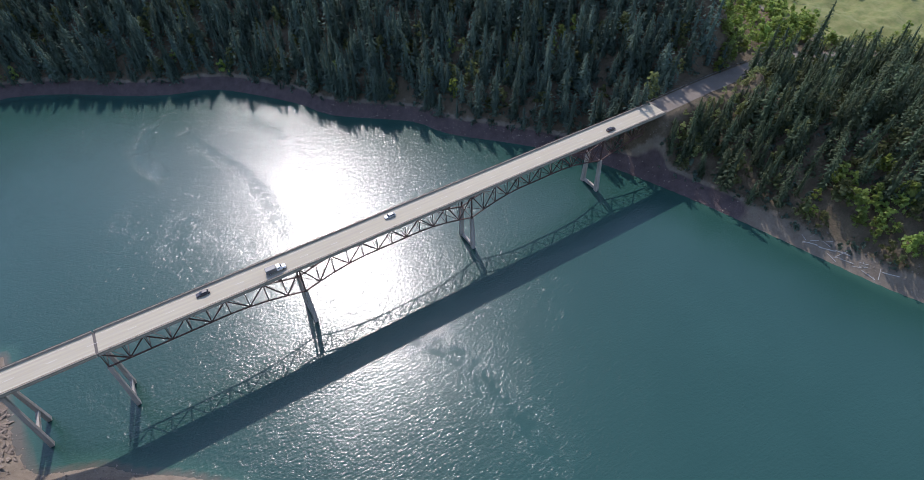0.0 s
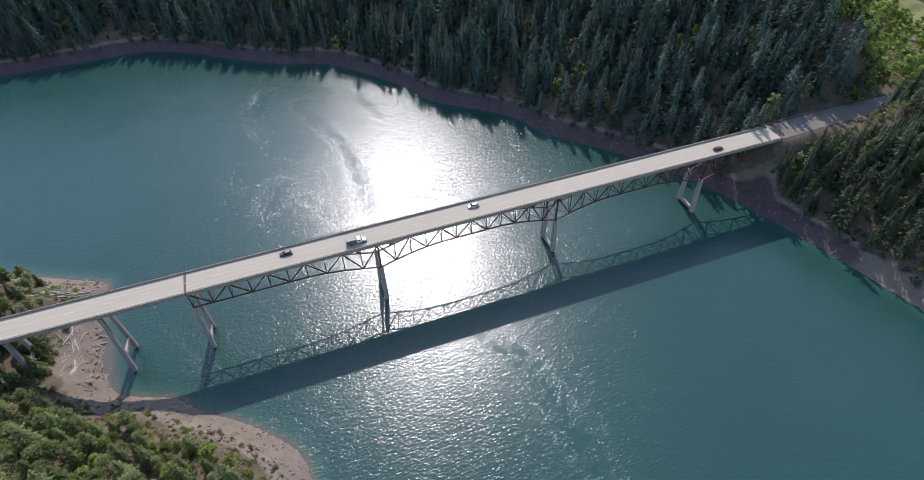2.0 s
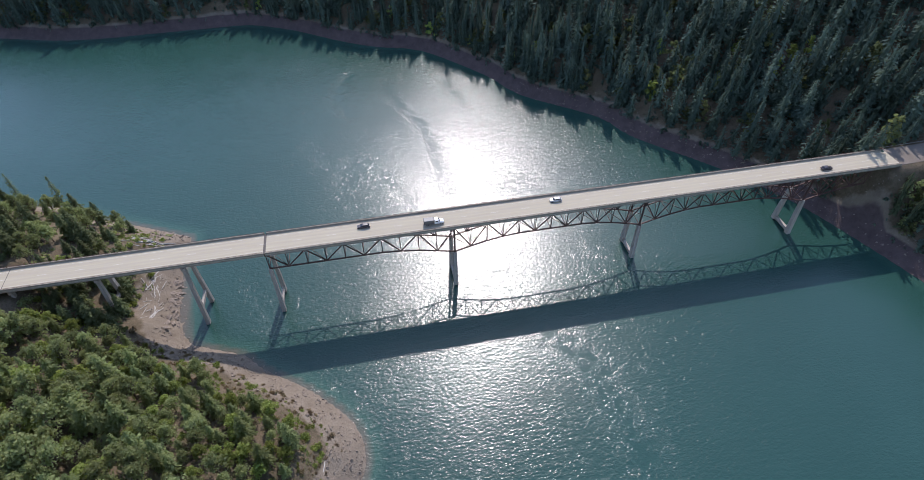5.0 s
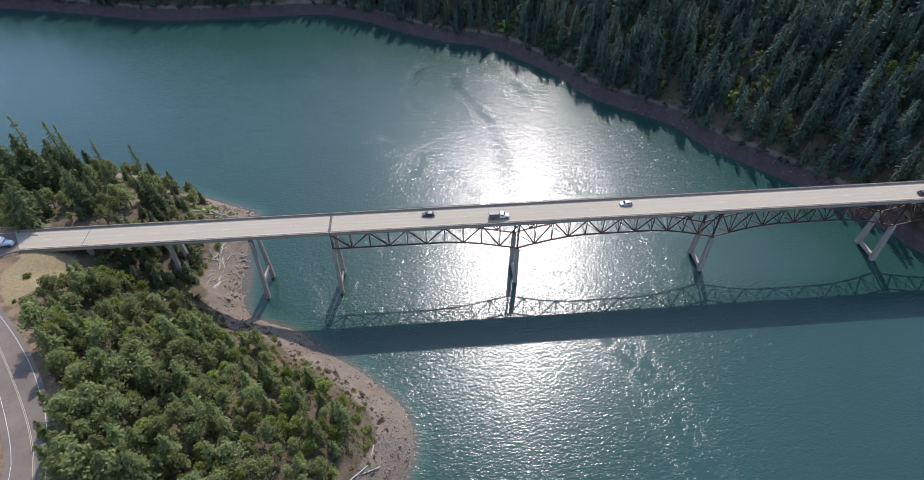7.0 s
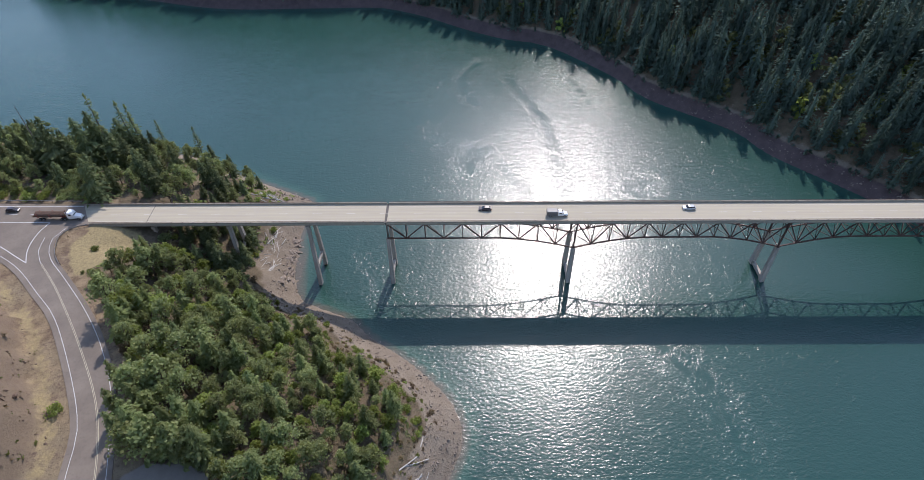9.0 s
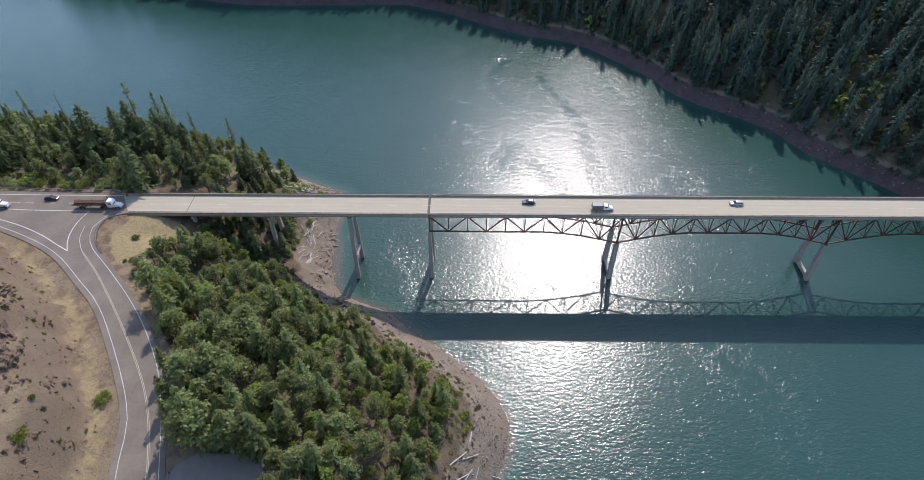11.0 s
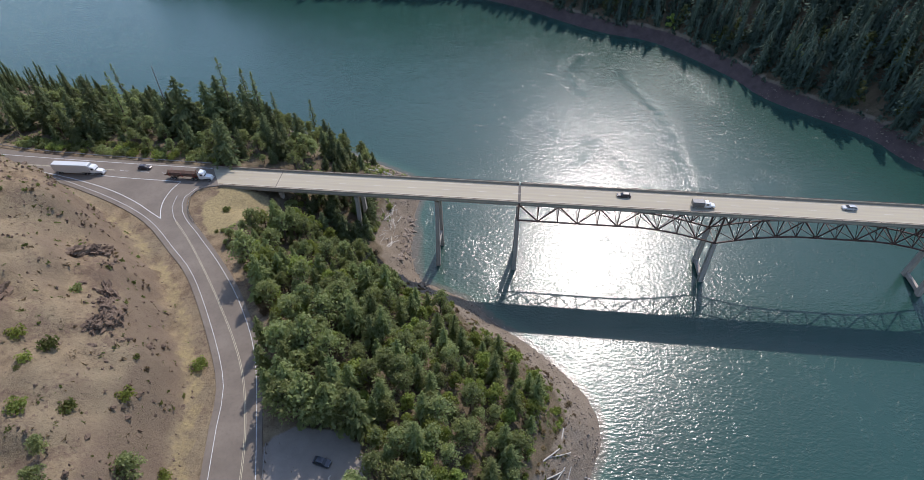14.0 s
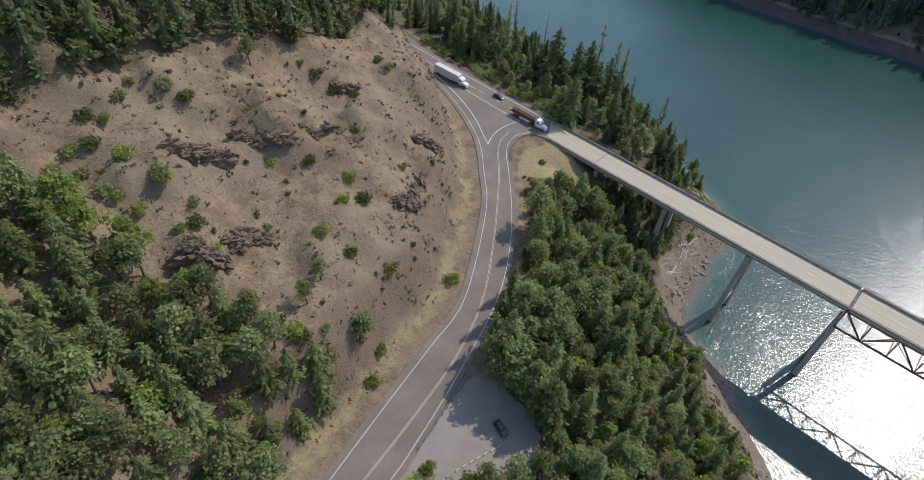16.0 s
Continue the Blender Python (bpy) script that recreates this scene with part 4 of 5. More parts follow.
for x, y, z in scatter(75, -165, -60, -186, -108, 2.6, 19, lambda x, y, f: f[7] & (f[6] > 6) & (y < -126 + 0.42 * (x + 100) * (x < -100) + 0.55 * (x + 100) * (x > -100))):
    plant("bush", [BUSHES[(1, 2, 1, 0)[g.randint(4)]]], x, y, 1.2 + 1.2 * g.rand(), g.rand() * 360, "leafy green shrub below the hillside trees", "bush", "bushes on the hillside", sink=0.15, z=z)
for x, y, z in scatter(55, -110, -56, -92, -16, 1.7, 20, lambda x, y, f: ~f[7] & (f[6] > 3.2) & (f[6] < 10) & (f[3] < 0.01) & (np.hypot(x + 97, (y + 14) * 0.8) > 11) & (f[4] > 14)):
    plant("bush", [BUSHES[(4, 0, 4, 1, 3)[g.randint(5)]]], x, y, 0.7 + 1.0 * g.rand(), g.rand() * 360, "brown and green scrub on the road bank", "bush", "scrub along the road", sink=0.1, z=z)
for x, y, z in scatter(70, -195, -112, 8.5, 17, 1.9, 17, lambda x, y, f: ~f[7] & (f[6] > 3.0) & (f[4] > 5)):
    plant("bush", [BUSHES[(1, 2, 1, 0)[g.randint(4)]]], x, y, 1.3 + 1.3 * g.rand(), g.rand() * 360, "leafy green shrub beside the highway guardrail", "bush", "shrubs along the highway", sink=0.2, z=z)
for x, y, z in scatter(42, -98, -50, -16, 20, 2.2, 15, lambda x, y, f: (f[0] > 6.5) & (f[0] < 25) & (f[6] > 8)):
    plant("bush", [BUSHES[(1, 2, 1, 4)[g.randint(4)]]], x, y, 1.3 + 1.4 * g.rand(), g.rand() * 360, "leafy shrub in the gully under the bridge", "bush", "shrubs under the bridge", sink=0.2, z=z)


# ---- far forest ----
def forest(name, spots, protos, seed, label, lo=0.6, hi=1.2, least=0.0):
    """Many trees joined into one mesh."""
    g = np.random.RandomState(seed)
    cv, cf, tones, base = [], [], [], 0
    for x, y, z in spots:
        vs, fs = protos[g.randint(len(protos))]
        s, q = lo + (hi - lo) * g.rand() ** 1.3, g.rand() * 6.283
        if 246 < x < 310 and -70 < y < 0:
            s = min(s, max(least, (ROAD_Z + 0.85 * (-y - 8) - z) / 24))
            if s < 0.15:
                continue
        c, n = math.cos(q) * s, math.sin(q) * s
        lx, ly, tall = g.randn() * 0.045, g.randn() * 0.045, s * (0.75 + 0.45 * g.rand())
        h = vs[:, 2] * tall
        v = np.stack((vs[:, 0] * c - vs[:, 1] * n + x + lx * h, vs[:, 0] * n + vs[:, 1] * c + y + ly * h, h + z), -1)
        cv.append(v)
        cf.append(fs + base)
        base += len(v)
        tones.append(np.full(len(v), 0.02 + 0.98 * g.rand()))
    v, f = np.vstack(cv), np.vstack(cf)
    me = bpy.data.meshes.new(name)
    me.vertices.add(len(v))
    me.vertices.foreach_set("co", v.astype(np.float32).ravel())
    me.loops.add(f.size)
    me.loops.foreach_set("vertex_index", f.astype(np.int32).ravel())
    me.polygons.add(len(f))
    me.polygons.foreach_set("loop_start", np.arange(0, f.size, f.shape[1], dtype=np.int32))
    me.update(calc_edges=True)
    me.validate()
    me.attributes.new("tone", "FLOAT", "POINT").data.foreach_set("value", np.concatenate(tones).astype(np.float32))
    return tagged(new(name, me), label, "forest", kind="stuff")


def arrays(meshes, sides):
    """Vertices and faces of a tree's trunk and crown as arrays, faces all triangles or all quads."""
    me = meshes[1]
    v = np.array([p.co[:] for p in me.vertices])
    f = np.array([p.vertices[:] for p in me.polygons if len(p.vertices) == sides])
    bpy.data.meshes.remove(meshes[0]), bpy.data.meshes.remove(me)
    return v, f


FAR_FIR = [arrays(conifer_meshes(23, (4.3, 3.7, 5.0)[i % 3], 200 + i, 20, 6, 2, HAZY_NEEDLE, 0.04, 1.0, 0.27), 4) for i in range(7)]
BACK_FIR = [arrays(conifer_meshes(23, (4.6, 3.9, 5.3)[i % 3], 210 + i, 18, 6, 1, HAZY_NEEDLE, 0.04, 1.0, 0.36), 4) for i in range(5)]
FAR_OAK = [arrays(broadleaf_meshes(11, 4.2, 220 + i, 9, 140, 0.72, LEAF_LIGHT, 0.12), 4) for i in range(3)]


def quick_scatter(x0, x1, y0, y1, step, seed, test):
    g = np.random.RandomState(seed)
    n = int((x1 - x0) * (y1 - y0) / step ** 2)
    px, py = x0 + (x1 - x0) * g.rand(n), y0 + (y1 - y0) * g.rand(n)
    f = height(px, py)
    ok = test(px, py, f)
    return list(zip(px[ok], py[ok], f[0][ok] - 0.5))


clear = lambda x, y, f: (f[5] > 6.0) & (away(x, y, FAR_ROAD) > np.where((x > 312) | (y > 3), 6.5, 9))
field = lambda x, y: x > 386 + 0.2 * np.abs(y - 10)
HILL_OAK = [arrays(broadleaf_meshes(9.5, 3.6, 240 + i, 11, 160, 0.62, LEAF), 4) for i in range(3)]
HILL_PINE = [arrays(conifer_meshes(17, 3.9, 250 + i, 15, 5, 2, NEEDLE, 0.10, 1.0, 0.26), 4) for i in range(3)]
upper = quick_scatter(-260, -140, -155, 0, 3.7, 8, lambda x, y, f: f[7] & (f[6] > 12) & (x < -149 - 0.45 * np.maximum(y + 75, 0) + 0.15 * np.maximum(-y - 100, 0)) & (wave(x, y, 22, 9) + 0.5 * wave(x, y, 8, 10) > -1.0))
forest("hillside_forest", upper[::2], HILL_OAK, 32, "green oaks crowding the upper hillside", 0.6, 1.2).data.materials.append(OLIVE)
forest("hillside_pines", upper[1::2], HILL_PINE, 33, "green pines crowding the upper hillside", 0.6, 1.25).data.materials.append(NEEDLE)
pts = quick_scatter(-420, -205, 12, 150, 5.0, 81, lambda x, y, f: (f[4] > 5) & (f[6] > 9) & (f[5] < 0) & ~f[7] & ((y > 30) | (x < -330)))
forest("conifer_forest", pts, FAR_FIR, 82, "conifers along the near shore beyond the junction", 0.25, 0.62).data.materials.append(NEEDLE)
shown = lambda x, y, f: clear(x, y, f) & ~field(x, y) & ~((x > 312) & (y > 5)) & ~((f[5] < 26) & (y < -76)) & (wave(x, y, 9, 77) > -1.1) & (x > -0.9 * y - 60)
sunny = lambda x, y: (x > 240) & (y < 4)
pts = quick_scatter(240, 440, -200, 4, 5.2, 301, lambda x, y, f: shown(x, y, f) & (f[5] < 125) & sunny(x, y))
forest("conifer_forest", pts, FAR_FIR, 302, "sunlit green conifers beside the far bridge end", 0.55, 1.2).data.materials.append(SUN_NEEDLE)
pts = quick_scatter(256, 425, -60, -9, 3.6, 303, lambda x, y, f: (f[5] > 9) & (away(x, y, FAR_ROAD) > 7.5) & (away(x, y, FAR_ROAD) < 26))
forest("broadleaf_thicket", pts, FAR_OAK, 304, "green broadleaf scrub beside the far road", 0.4, 0.75, 0.42).data.materials.append(LEAF)
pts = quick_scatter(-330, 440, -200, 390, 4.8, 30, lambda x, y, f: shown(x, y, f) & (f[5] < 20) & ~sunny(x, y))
forest("conifer_forest", pts, FAR_FIR, 31, "tall dark conifers along the far shore", 0.5, 1.2).data.materials.append(HAZY_NEEDLE)
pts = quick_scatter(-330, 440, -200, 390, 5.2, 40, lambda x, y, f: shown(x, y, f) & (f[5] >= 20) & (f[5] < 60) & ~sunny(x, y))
forest("conifer_forest", pts, FAR_FIR, 41, "dark conifers on the slope above the far shore", 0.55, 1.3).data.materials.append(HAZY_NEEDLE)
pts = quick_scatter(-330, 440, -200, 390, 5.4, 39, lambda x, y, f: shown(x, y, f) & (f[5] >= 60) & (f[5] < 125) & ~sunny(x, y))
forest("conifer_forest", pts, BACK_FIR, 34, "dense dark conifer forest on the far bank", 0.55, 1.3).data.materials.append(HAZY_NEEDLE)
pts = quick_scatter(-330, 330, -210, 420, 8.0, 37, lambda x, y, f: clear(x, y, f) & (f[5] < 100) & (x > -0.9 * y - 60) & (wave(x, y, 30, 78) > 0.1))
mixed = forest("broadleaf_forest", pts, FAR_OAK, 38, "dark green broadleaf trees among far conifers", 0.7, 1.4)
mixed.data.materials.append(OLIVE)
pts = quick_scatter(280, 520, -60, 130, 5.2, 33, lambda x, y, f: clear(x, y, f) & (x > 308) & (y > -12) & (x < 392 + 0.25 * np.abs(y)))
pts += quick_scatter(385, 620, -120, 160, 15, 331, lambda x, y, f: wave(x, y, 40, 19) > 0.1)
pts += quick_scatter(250, 330, -190, -70, 5.0, 34, lambda x, y, f: clear(x, y, f) & (f[5] > 9) & (f[5] < 36) & (y < -74))
pts += [p for i, p in enumerate(quick_scatter(-40, 300, -20, 290, 9.0, 35, lambda x, y, f: clear(x, y, f) & (f[5] < 60))) if i % 11 == 0]
# Far shrubs and undergrowth take the same haze-tinted colour as the conifers.
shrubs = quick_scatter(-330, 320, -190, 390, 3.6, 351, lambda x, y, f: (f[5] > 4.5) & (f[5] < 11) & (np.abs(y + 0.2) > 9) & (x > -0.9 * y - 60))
forest("shore_shrubs", shrubs, [arrays(broadleaf_meshes(3.2, 1.9, 260 + i, 5, 55, 0.42, LEAF, 0.1), 4) for i in range(3)], 352, "low dark shrubs along the top of the far bank", 0.4, 1.3).data.materials.append(HAZY_NEEDLE)
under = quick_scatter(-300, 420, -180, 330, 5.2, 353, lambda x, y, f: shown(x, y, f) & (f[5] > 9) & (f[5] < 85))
forest("forest_scrub", under, [arrays(broadleaf_meshes(3.4, 2.6, 270 + i, 5, 40, 0.6, LEAF, 0.1), 4) for i in range(3)], 354, "dark undergrowth below the far conifers", 0.5, 1.2).data.materials.append(HAZY_NEEDLE)
light = forest("broadleaf_thicket", pts, FAR_OAK, 36, "sunlit light green broadleaf thicket on the far bank", 0.6, 1.2)
light.data.materials.append(LEAF_BRIGHT)


def tufts(name, spots, seed, size, label, material):
    """Low grass and scrub tufts joined into one mesh."""
    r = np.random.RandomState(seed)
    vs, fs = [], []
    for x, y, z in spots:
        s = size * (0.4 + 1.1 * r.rand() ** 2)
        for _ in range(9):
            c = np.array((x, y, z)) + r.randn(3) * (s * 0.55, s * 0.55, s * 0.1) + (0, 0, 0.25 * s)
            u, v = r.randn(3) * s * 0.4, r.randn(3) * s * 0.4 + (0, 0, 0.15 * s)
            i = len(vs)
            vs += [c + u, c + v, c - u, c - v]
            fs.append((i, i + 1, i + 2, i + 3))
    ob = link_mesh(name, vs, fs, material)
    return tagged(ob, label, "grass", kind="stuff")


SHRUBS = [(np.array([p.co[:] for p in me.vertices]), np.array([p.vertices[:] for p in me.polygons])) for me in BUSHES[:4]]
spots = quick_scatter(-172, -62, -160, -14, 9.0, 12, lambda x, y, f: f[7] & (f[6] > 9))
forest("small_scrub", spots, SHRUBS, 121, "small scrubby bushes dotted over the dry hillside", 0.4, 1.0).data.materials.append(SCRUB)
spots = quick_scatter(-70, 22, -100, 50, 2.9, 14, lambda x, y, f: (f[4] > 9) & (f[4] < 20) & (f[3] < 0.05) & ((y < -17) | (y > 26)))
forest("shore_shrubs", spots, SHRUBS, 141, "low shrubs along the edge of the stony shore", 0.5, 1.7).data.materials.append(LEAF_LIGHT)
spots = quick_scatter(-48, 24, -105, -18, 2.1, 143, lambda x, y, f: (f[4] > 6.5) & (f[4] < 19) & (f[3] < 0.05))
forest("dry_shrubs", spots, SHRUBS, 144, "brown dry shrubs on the bank above the stony shore", 0.4, 1.1).data.materials.append(DRY)
on_hill = lambda x, y, f: f[7] & (f[6] > 5)
tufts("dry_scrub", quick_scatter(-190, -58, -185, -12, 2.0, 60, lambda x, y, f: on_hill(x, y, f) & (wave(x, y, 12, 5) + 0.6 * wave(x, y, 4, 6) > -0.1)), 61, 0.55, "dark scrubby tufts dotted over the hillside", SCRUB)
tufts("dry_grass", quick_scatter(-190, -40, -185, -8, 2.2, 62, lambda x, y, f: (f[2] > 0.5) & (f[6] > 3) & (wave(x, y, 9, 8) > 0.0)), 63, 0.5, "tufts of dry brown grass", DRY)
tufts("shore_scrub", quick_scatter(-75, 24, -125, 55, 1.7, 64, lambda x, y, f: (f[4] > 8) & (f[4] < 18) & (np.abs(y - 4) > 20) & (wave(x, y, 7, 9) > -0.2)), 65, 0.6, "low green scrub above the stony shore", SCRUB)
tufts("forest_scrub", quick_scatter(-104, 14, -128, -14, 2.4, 66, lambda x, y, f: (f[4] > 14) & (f[6] > 6) & ~f[7] & (f[3] < 0.01) & (f[8] < 0.2)), 67, 0.9, "low green undergrowth below the trees", LEAF)
tufts("forest_scrub", quick_scatter(-215, -50, 9, 100, 2.4, 68, lambda x, y, f: (f[4] > 4) & (f[6] > 5) & ~f[7] & (y > 10)), 69, 1.0, "low green undergrowth below the firs", LEAF)


# ---- rocks and driftwood ----
def rock_mesh(name, seed, material, flat_z=0.6):
    bm = bmesh.new()
    bmesh.ops.create_icosphere(bm, subdivisions=2, radius=1.0)
    g = np.random.RandomState(seed)
    o = Vector(g.rand(3) * 50)
    for v in bm.verts:
        n = noise.noise(v.co * 1.1 + o) * 0.55 + noise.noise(v.co * 2.7 + o) * 0.28
        v.co *= 1 + n
        v.co.z *= flat_z
    me = bpy.data.meshes.new(name)
    bm.to_mesh(me)
    bm.free()
    me.materials.append(material)
    return me


def block_mesh(name, seed, material):
    """A craggy outcrop: a lump broken into stepped, angular faces."""
    o = Vector(np.random.RandomState(seed).rand(3) * 50)
    bm = bmesh.new()
    bmesh.ops.create_icosphere(bm, subdivisions=3, radius=1.0)
    for v in bm.verts:
        n = v.co.normalized()
        step = noise.cell(n * 2.3 + o) * 0.42 + noise.cell(n * 4.9 + o) * 0.12
        v.co = n * (0.78 + step + 0.18 * noise.noise(n * 1.3 + o))
        v.co.z *= 0.62
    me = bpy.data.meshes.new(name)
    bm.to_mesh(me)
    bm.free()
    me.materials.append(material)
    return me


LEDGES = [block_mesh("rock", 300 + i, ROCK) for i in range(6)]
BROKEN = [rock_mesh("rock", 310 + i, ROCK, 0.7) for i in range(4)]
BOULDERS = [rock_mesh("boulder", 320 + i, SHORE_ROCK, 0.6) for i in range(4)]


def put_rock(name, me, x, y, z, size, rz, label, group):
    ob = new(name, me)
    ob.matrix_basis = pose(x, y, z, g.randn() * 12, g.randn() * 12, rz) @ Matrix.Diagonal((*size, 1))
    return tagged(ob, label, "rock", group)


for a, b, n in (((-127, -122), (-120, -112), 22), ((-125, -107), (-117, -98), 14), ((-120, -94), (-117, -80), 24), ((-102, -132), (-98, -128), 12), ((-104, -123), (-101, -116), 14),
                ((-110, -150), (-106, -146), 5), ((-97, -83), (-95, -78), 6), ((-117, -58), (-112, -54), 8), ((-139, -70), (-136, -66), 4), ((-104, -68), (-94, -80), 12)):
    n = int(n * 1.7)
    for i in range(n):
        f = (i + g.rand()) / n
        x, y = a[0] + (b[0] - a[0]) * f + g.randn() * 0.8, a[1] + (b[1] - a[1]) * f + g.randn() * 0.8
        s = 0.5 + 1.35 * g.rand() ** 1.5
        way = math.degrees(math.atan2(b[1] - a[1], b[0] - a[0])) + g.randn() * 18
        put_rock("rock", LEDGES[g.randint(6)], x, y, ground_at(x, y) + 0.2 * s, (s * 1.8, s * 1.05, s * 1.5), way, "dark brown basalt ledge rock on the hillside", "hillside rocks")
for x, y, z in scatter(70, -170, -66, -150, -14, 1.6, 40, lambda x, y, f: f[7] & (f[6] > 7) & (f[6] < 22)):
    s = 0.25 + 0.6 * g.rand()
    put_rock("rock", BROKEN[g.randint(4)], x, y, z, (s * 1.3, s, s), g.rand() * 360, "broken brown rock on the road cut", "road cut rocks")
for x, y, z in scatter(230, -60, 32, -110, 60, 0.9, 41, lambda x, y, f: (f[4] > -1.2) & (f[4] < 5.5)):
    s = 0.15 + 0.4 * g.rand() ** 2
    put_rock("boulder", BOULDERS[g.randint(4)], x, y, max(z, -0.2), (s * 1.3, s, s), g.rand() * 360, "grey brown stone on the lake shore", "shore stones")


def log_mesh(name, seed, length, rad, material):
    g = np.random.RandomState(seed)
    vs, fs = [], []
    n = 8
    for k in range(5):
        f = k / 4
        r = rad * (1.1 - 0.35 * f)
        for i in range(n):
            q = 6.2832 * i / n
            vs.append(((f - 0.5) * length, math.cos(q) * r + 0.15 * math.sin(3 * f + seed), math.sin(q) * r * (0.95 + 0.1 * g.rand())))
    for k in range(4):
        for i in range(n):
            j = (i + 1) % n
            fs.append((k * n + i, k * n + j, k * n + n + j, k * n + n + i))
    fs += [tuple(range(n))[::-1], tuple(range(4 * n, 5 * n))]
    return mesh_of(name, vs, fs, material)


def scree(name, spots, seed, label, material):
    r = np.random.RandomState(seed)
    vs, fs = [], []
    for x, y, z in spots:
        s = 0.12 + 0.5 * r.rand() ** 3
        i = len(vs)
        c = np.array((x, y, z + 0.5))
        for d in ((1, 0, 0), (0, 1, 0), (-1, 0, 0), (0, -1, 0), (0, 0, 0.8), (0, 0, -0.6)):
            vs.append(c + np.array(d) * s * (0.6 + 0.8 * r.rand(3)) + r.randn(3) * 0.25 * s)
        fs += [(i, i + 1, i + 4), (i + 1, i + 2, i + 4), (i + 2, i + 3, i + 4), (i + 3, i, i + 4), (i + 1, i, i + 5), (i + 2, i + 1, i + 5), (i + 3, i + 2, i + 5), (i, i + 3, i + 5)]
    return tagged(link_mesh(name, vs, fs, material), label, "stones", kind="stuff")


scree("scree", quick_scatter(-185, -60, -170, -14, 1.5, 70, lambda x, y, f: f[7] & (f[6] > 5) & (wave(x, y, 16, 15) + 0.5 * wave(x, y, 5, 16) + 0.6 * (f[6] < 22) > 0.15)), 71, "loose brown stones scattered over the hillside", ROCK)
scree("shore_stones", quick_scatter(-60, 32, -120, 60, 1.0, 72, lambda x, y, f: (f[4] > -0.5) & (f[4] < 11) & (wave(x, y, 10, 17) > -0.3)), 73, "loose stones on the lake shore", SHORE_ROCK)
scree("bank_stones", quick_scatter(120, 320, -190, 140, 1.5, 74, lambda x, y, f: (f[5] > -0.5) & (f[5] < 11) & (wave(x, y, 12, 18) > -0.5)), 75, "loose grey brown stones on the far bank", SHORE_ROCK)
LOGS = [log_mesh("driftwood_log", i, 5 + 1.3 * i, 0.16 + 0.03 * i, DRIFT) for i in range(5)]


def lay_log(x, y, rz, k, s=1.0):
    a = radians(rz)
    d = 2.0 * s
    z1, z2 = ground_at(x + math.cos(a) * d, y + math.sin(a) * d), ground_at(x - math.cos(a) * d, y - math.sin(a) * d)
    ob = new("driftwood_log", LOGS[k])
    ob.matrix_basis = pose(x, y, max(0.05, (z1 + z2) / 2) + 0.15 * s, 0, -math.degrees(math.atan2(z1 - z2, 2 * d)), rz) @ Matrix.Scale(s, 4)
    return tagged(ob, "bleached driftwood log lying on the shore", "log", "driftwood logs")


for i in range(60):
    f = g.rand()
    x, y = -50.5 + g.randn() * 1.5 + 3.0 * (1 - f), -5 + 25 * f + g.randn() * 1.0
    lay_log(x, y, 82 + g.randn() * 22, g.randint(5), 0.25 + 0.4 * g.rand())
for i in range(46):
    f = g.rand()
    x, y = -41.5 - 1.5 * f + g.randn() * 0.9, -9 + 28 * f
    s = 0.5 + 0.7 * g.rand()
    put_rock("boulder", BOULDERS[g.randint(4)], x, y, ground_at(x, y) - 0.15, (s * 1.7, s * 0.9, s * 0.8), g.rand() * 360, "broken rock shelf along the shore under the bridge", "shelf rocks")
for i in range(16):
    x, y = -57 + g.randn() * 4, 37 + g.randn() * 3
    lay_log(x, y, 5 + g.randn() * 25, g.randint(5), 0.6 + 0.5 * g.rand())
for i in range(10):
    x, y = 15 + g.randn() * 2.5, -84 + g.randn() * 5
    lay_log(x, y, 40 + g.randn() * 30, g.randint(5), 0.5 + 0.5 * g.rand())
for i in range(26):
    f = g.rand()
    x, y = 266 + 10 * (1 - f) + g.randn() * 1.5 + 3, -80 - 38 * (1 - f) + g.randn() * 2
    lay_log(x, y, 108 + g.randn() * 22, g.randint(5), 0.3 + 0.4 * g.rand())
for i in range(7):
    f = i / 6
    ob = new("timber_kerb", LOGS[0])
    ob.matrix_basis = pose(-41.2 + 2.4 * f, -113 + 10 * f, 31.55, 0, 0, 78 + g.randn() * 6) @ Matrix.Diagonal((0.2, 1.2, 1.2, 1))
    tagged(ob, "short dark timber edging the gravel pullout", "log", "pullout timbers")


# ---- vehicles ----
def paint(name, colour, rough=0.3):
    k = Mat(name)
    f = k.noise(6, 4)
    c = k.mix(f, tuple(v * 0.92 for v in colour), colour)
    k.p.inputs["Coat Weight"].default_value = 0.5
    return k.done(c, rough)


GLASS = plain("dark car glass", (0.02, 0.022, 0.025), 0.08, vary=0.1)
TYRE = plain("tyre rubber", (0.02, 0.02, 0.02), 0.9)
RIM = plain("steel rim", (0.45, 0.45, 0.46), 0.35, 0.8)
LAMP_RED = plain("red lamp", (0.35, 0.02, 0.015), 0.25)
LAMP_CLEAR = plain("clear lamp", (0.6, 0.6, 0.58), 0.15)
BLACK = plain("black plastic", (0.03, 0.03, 0.032), 0.6)
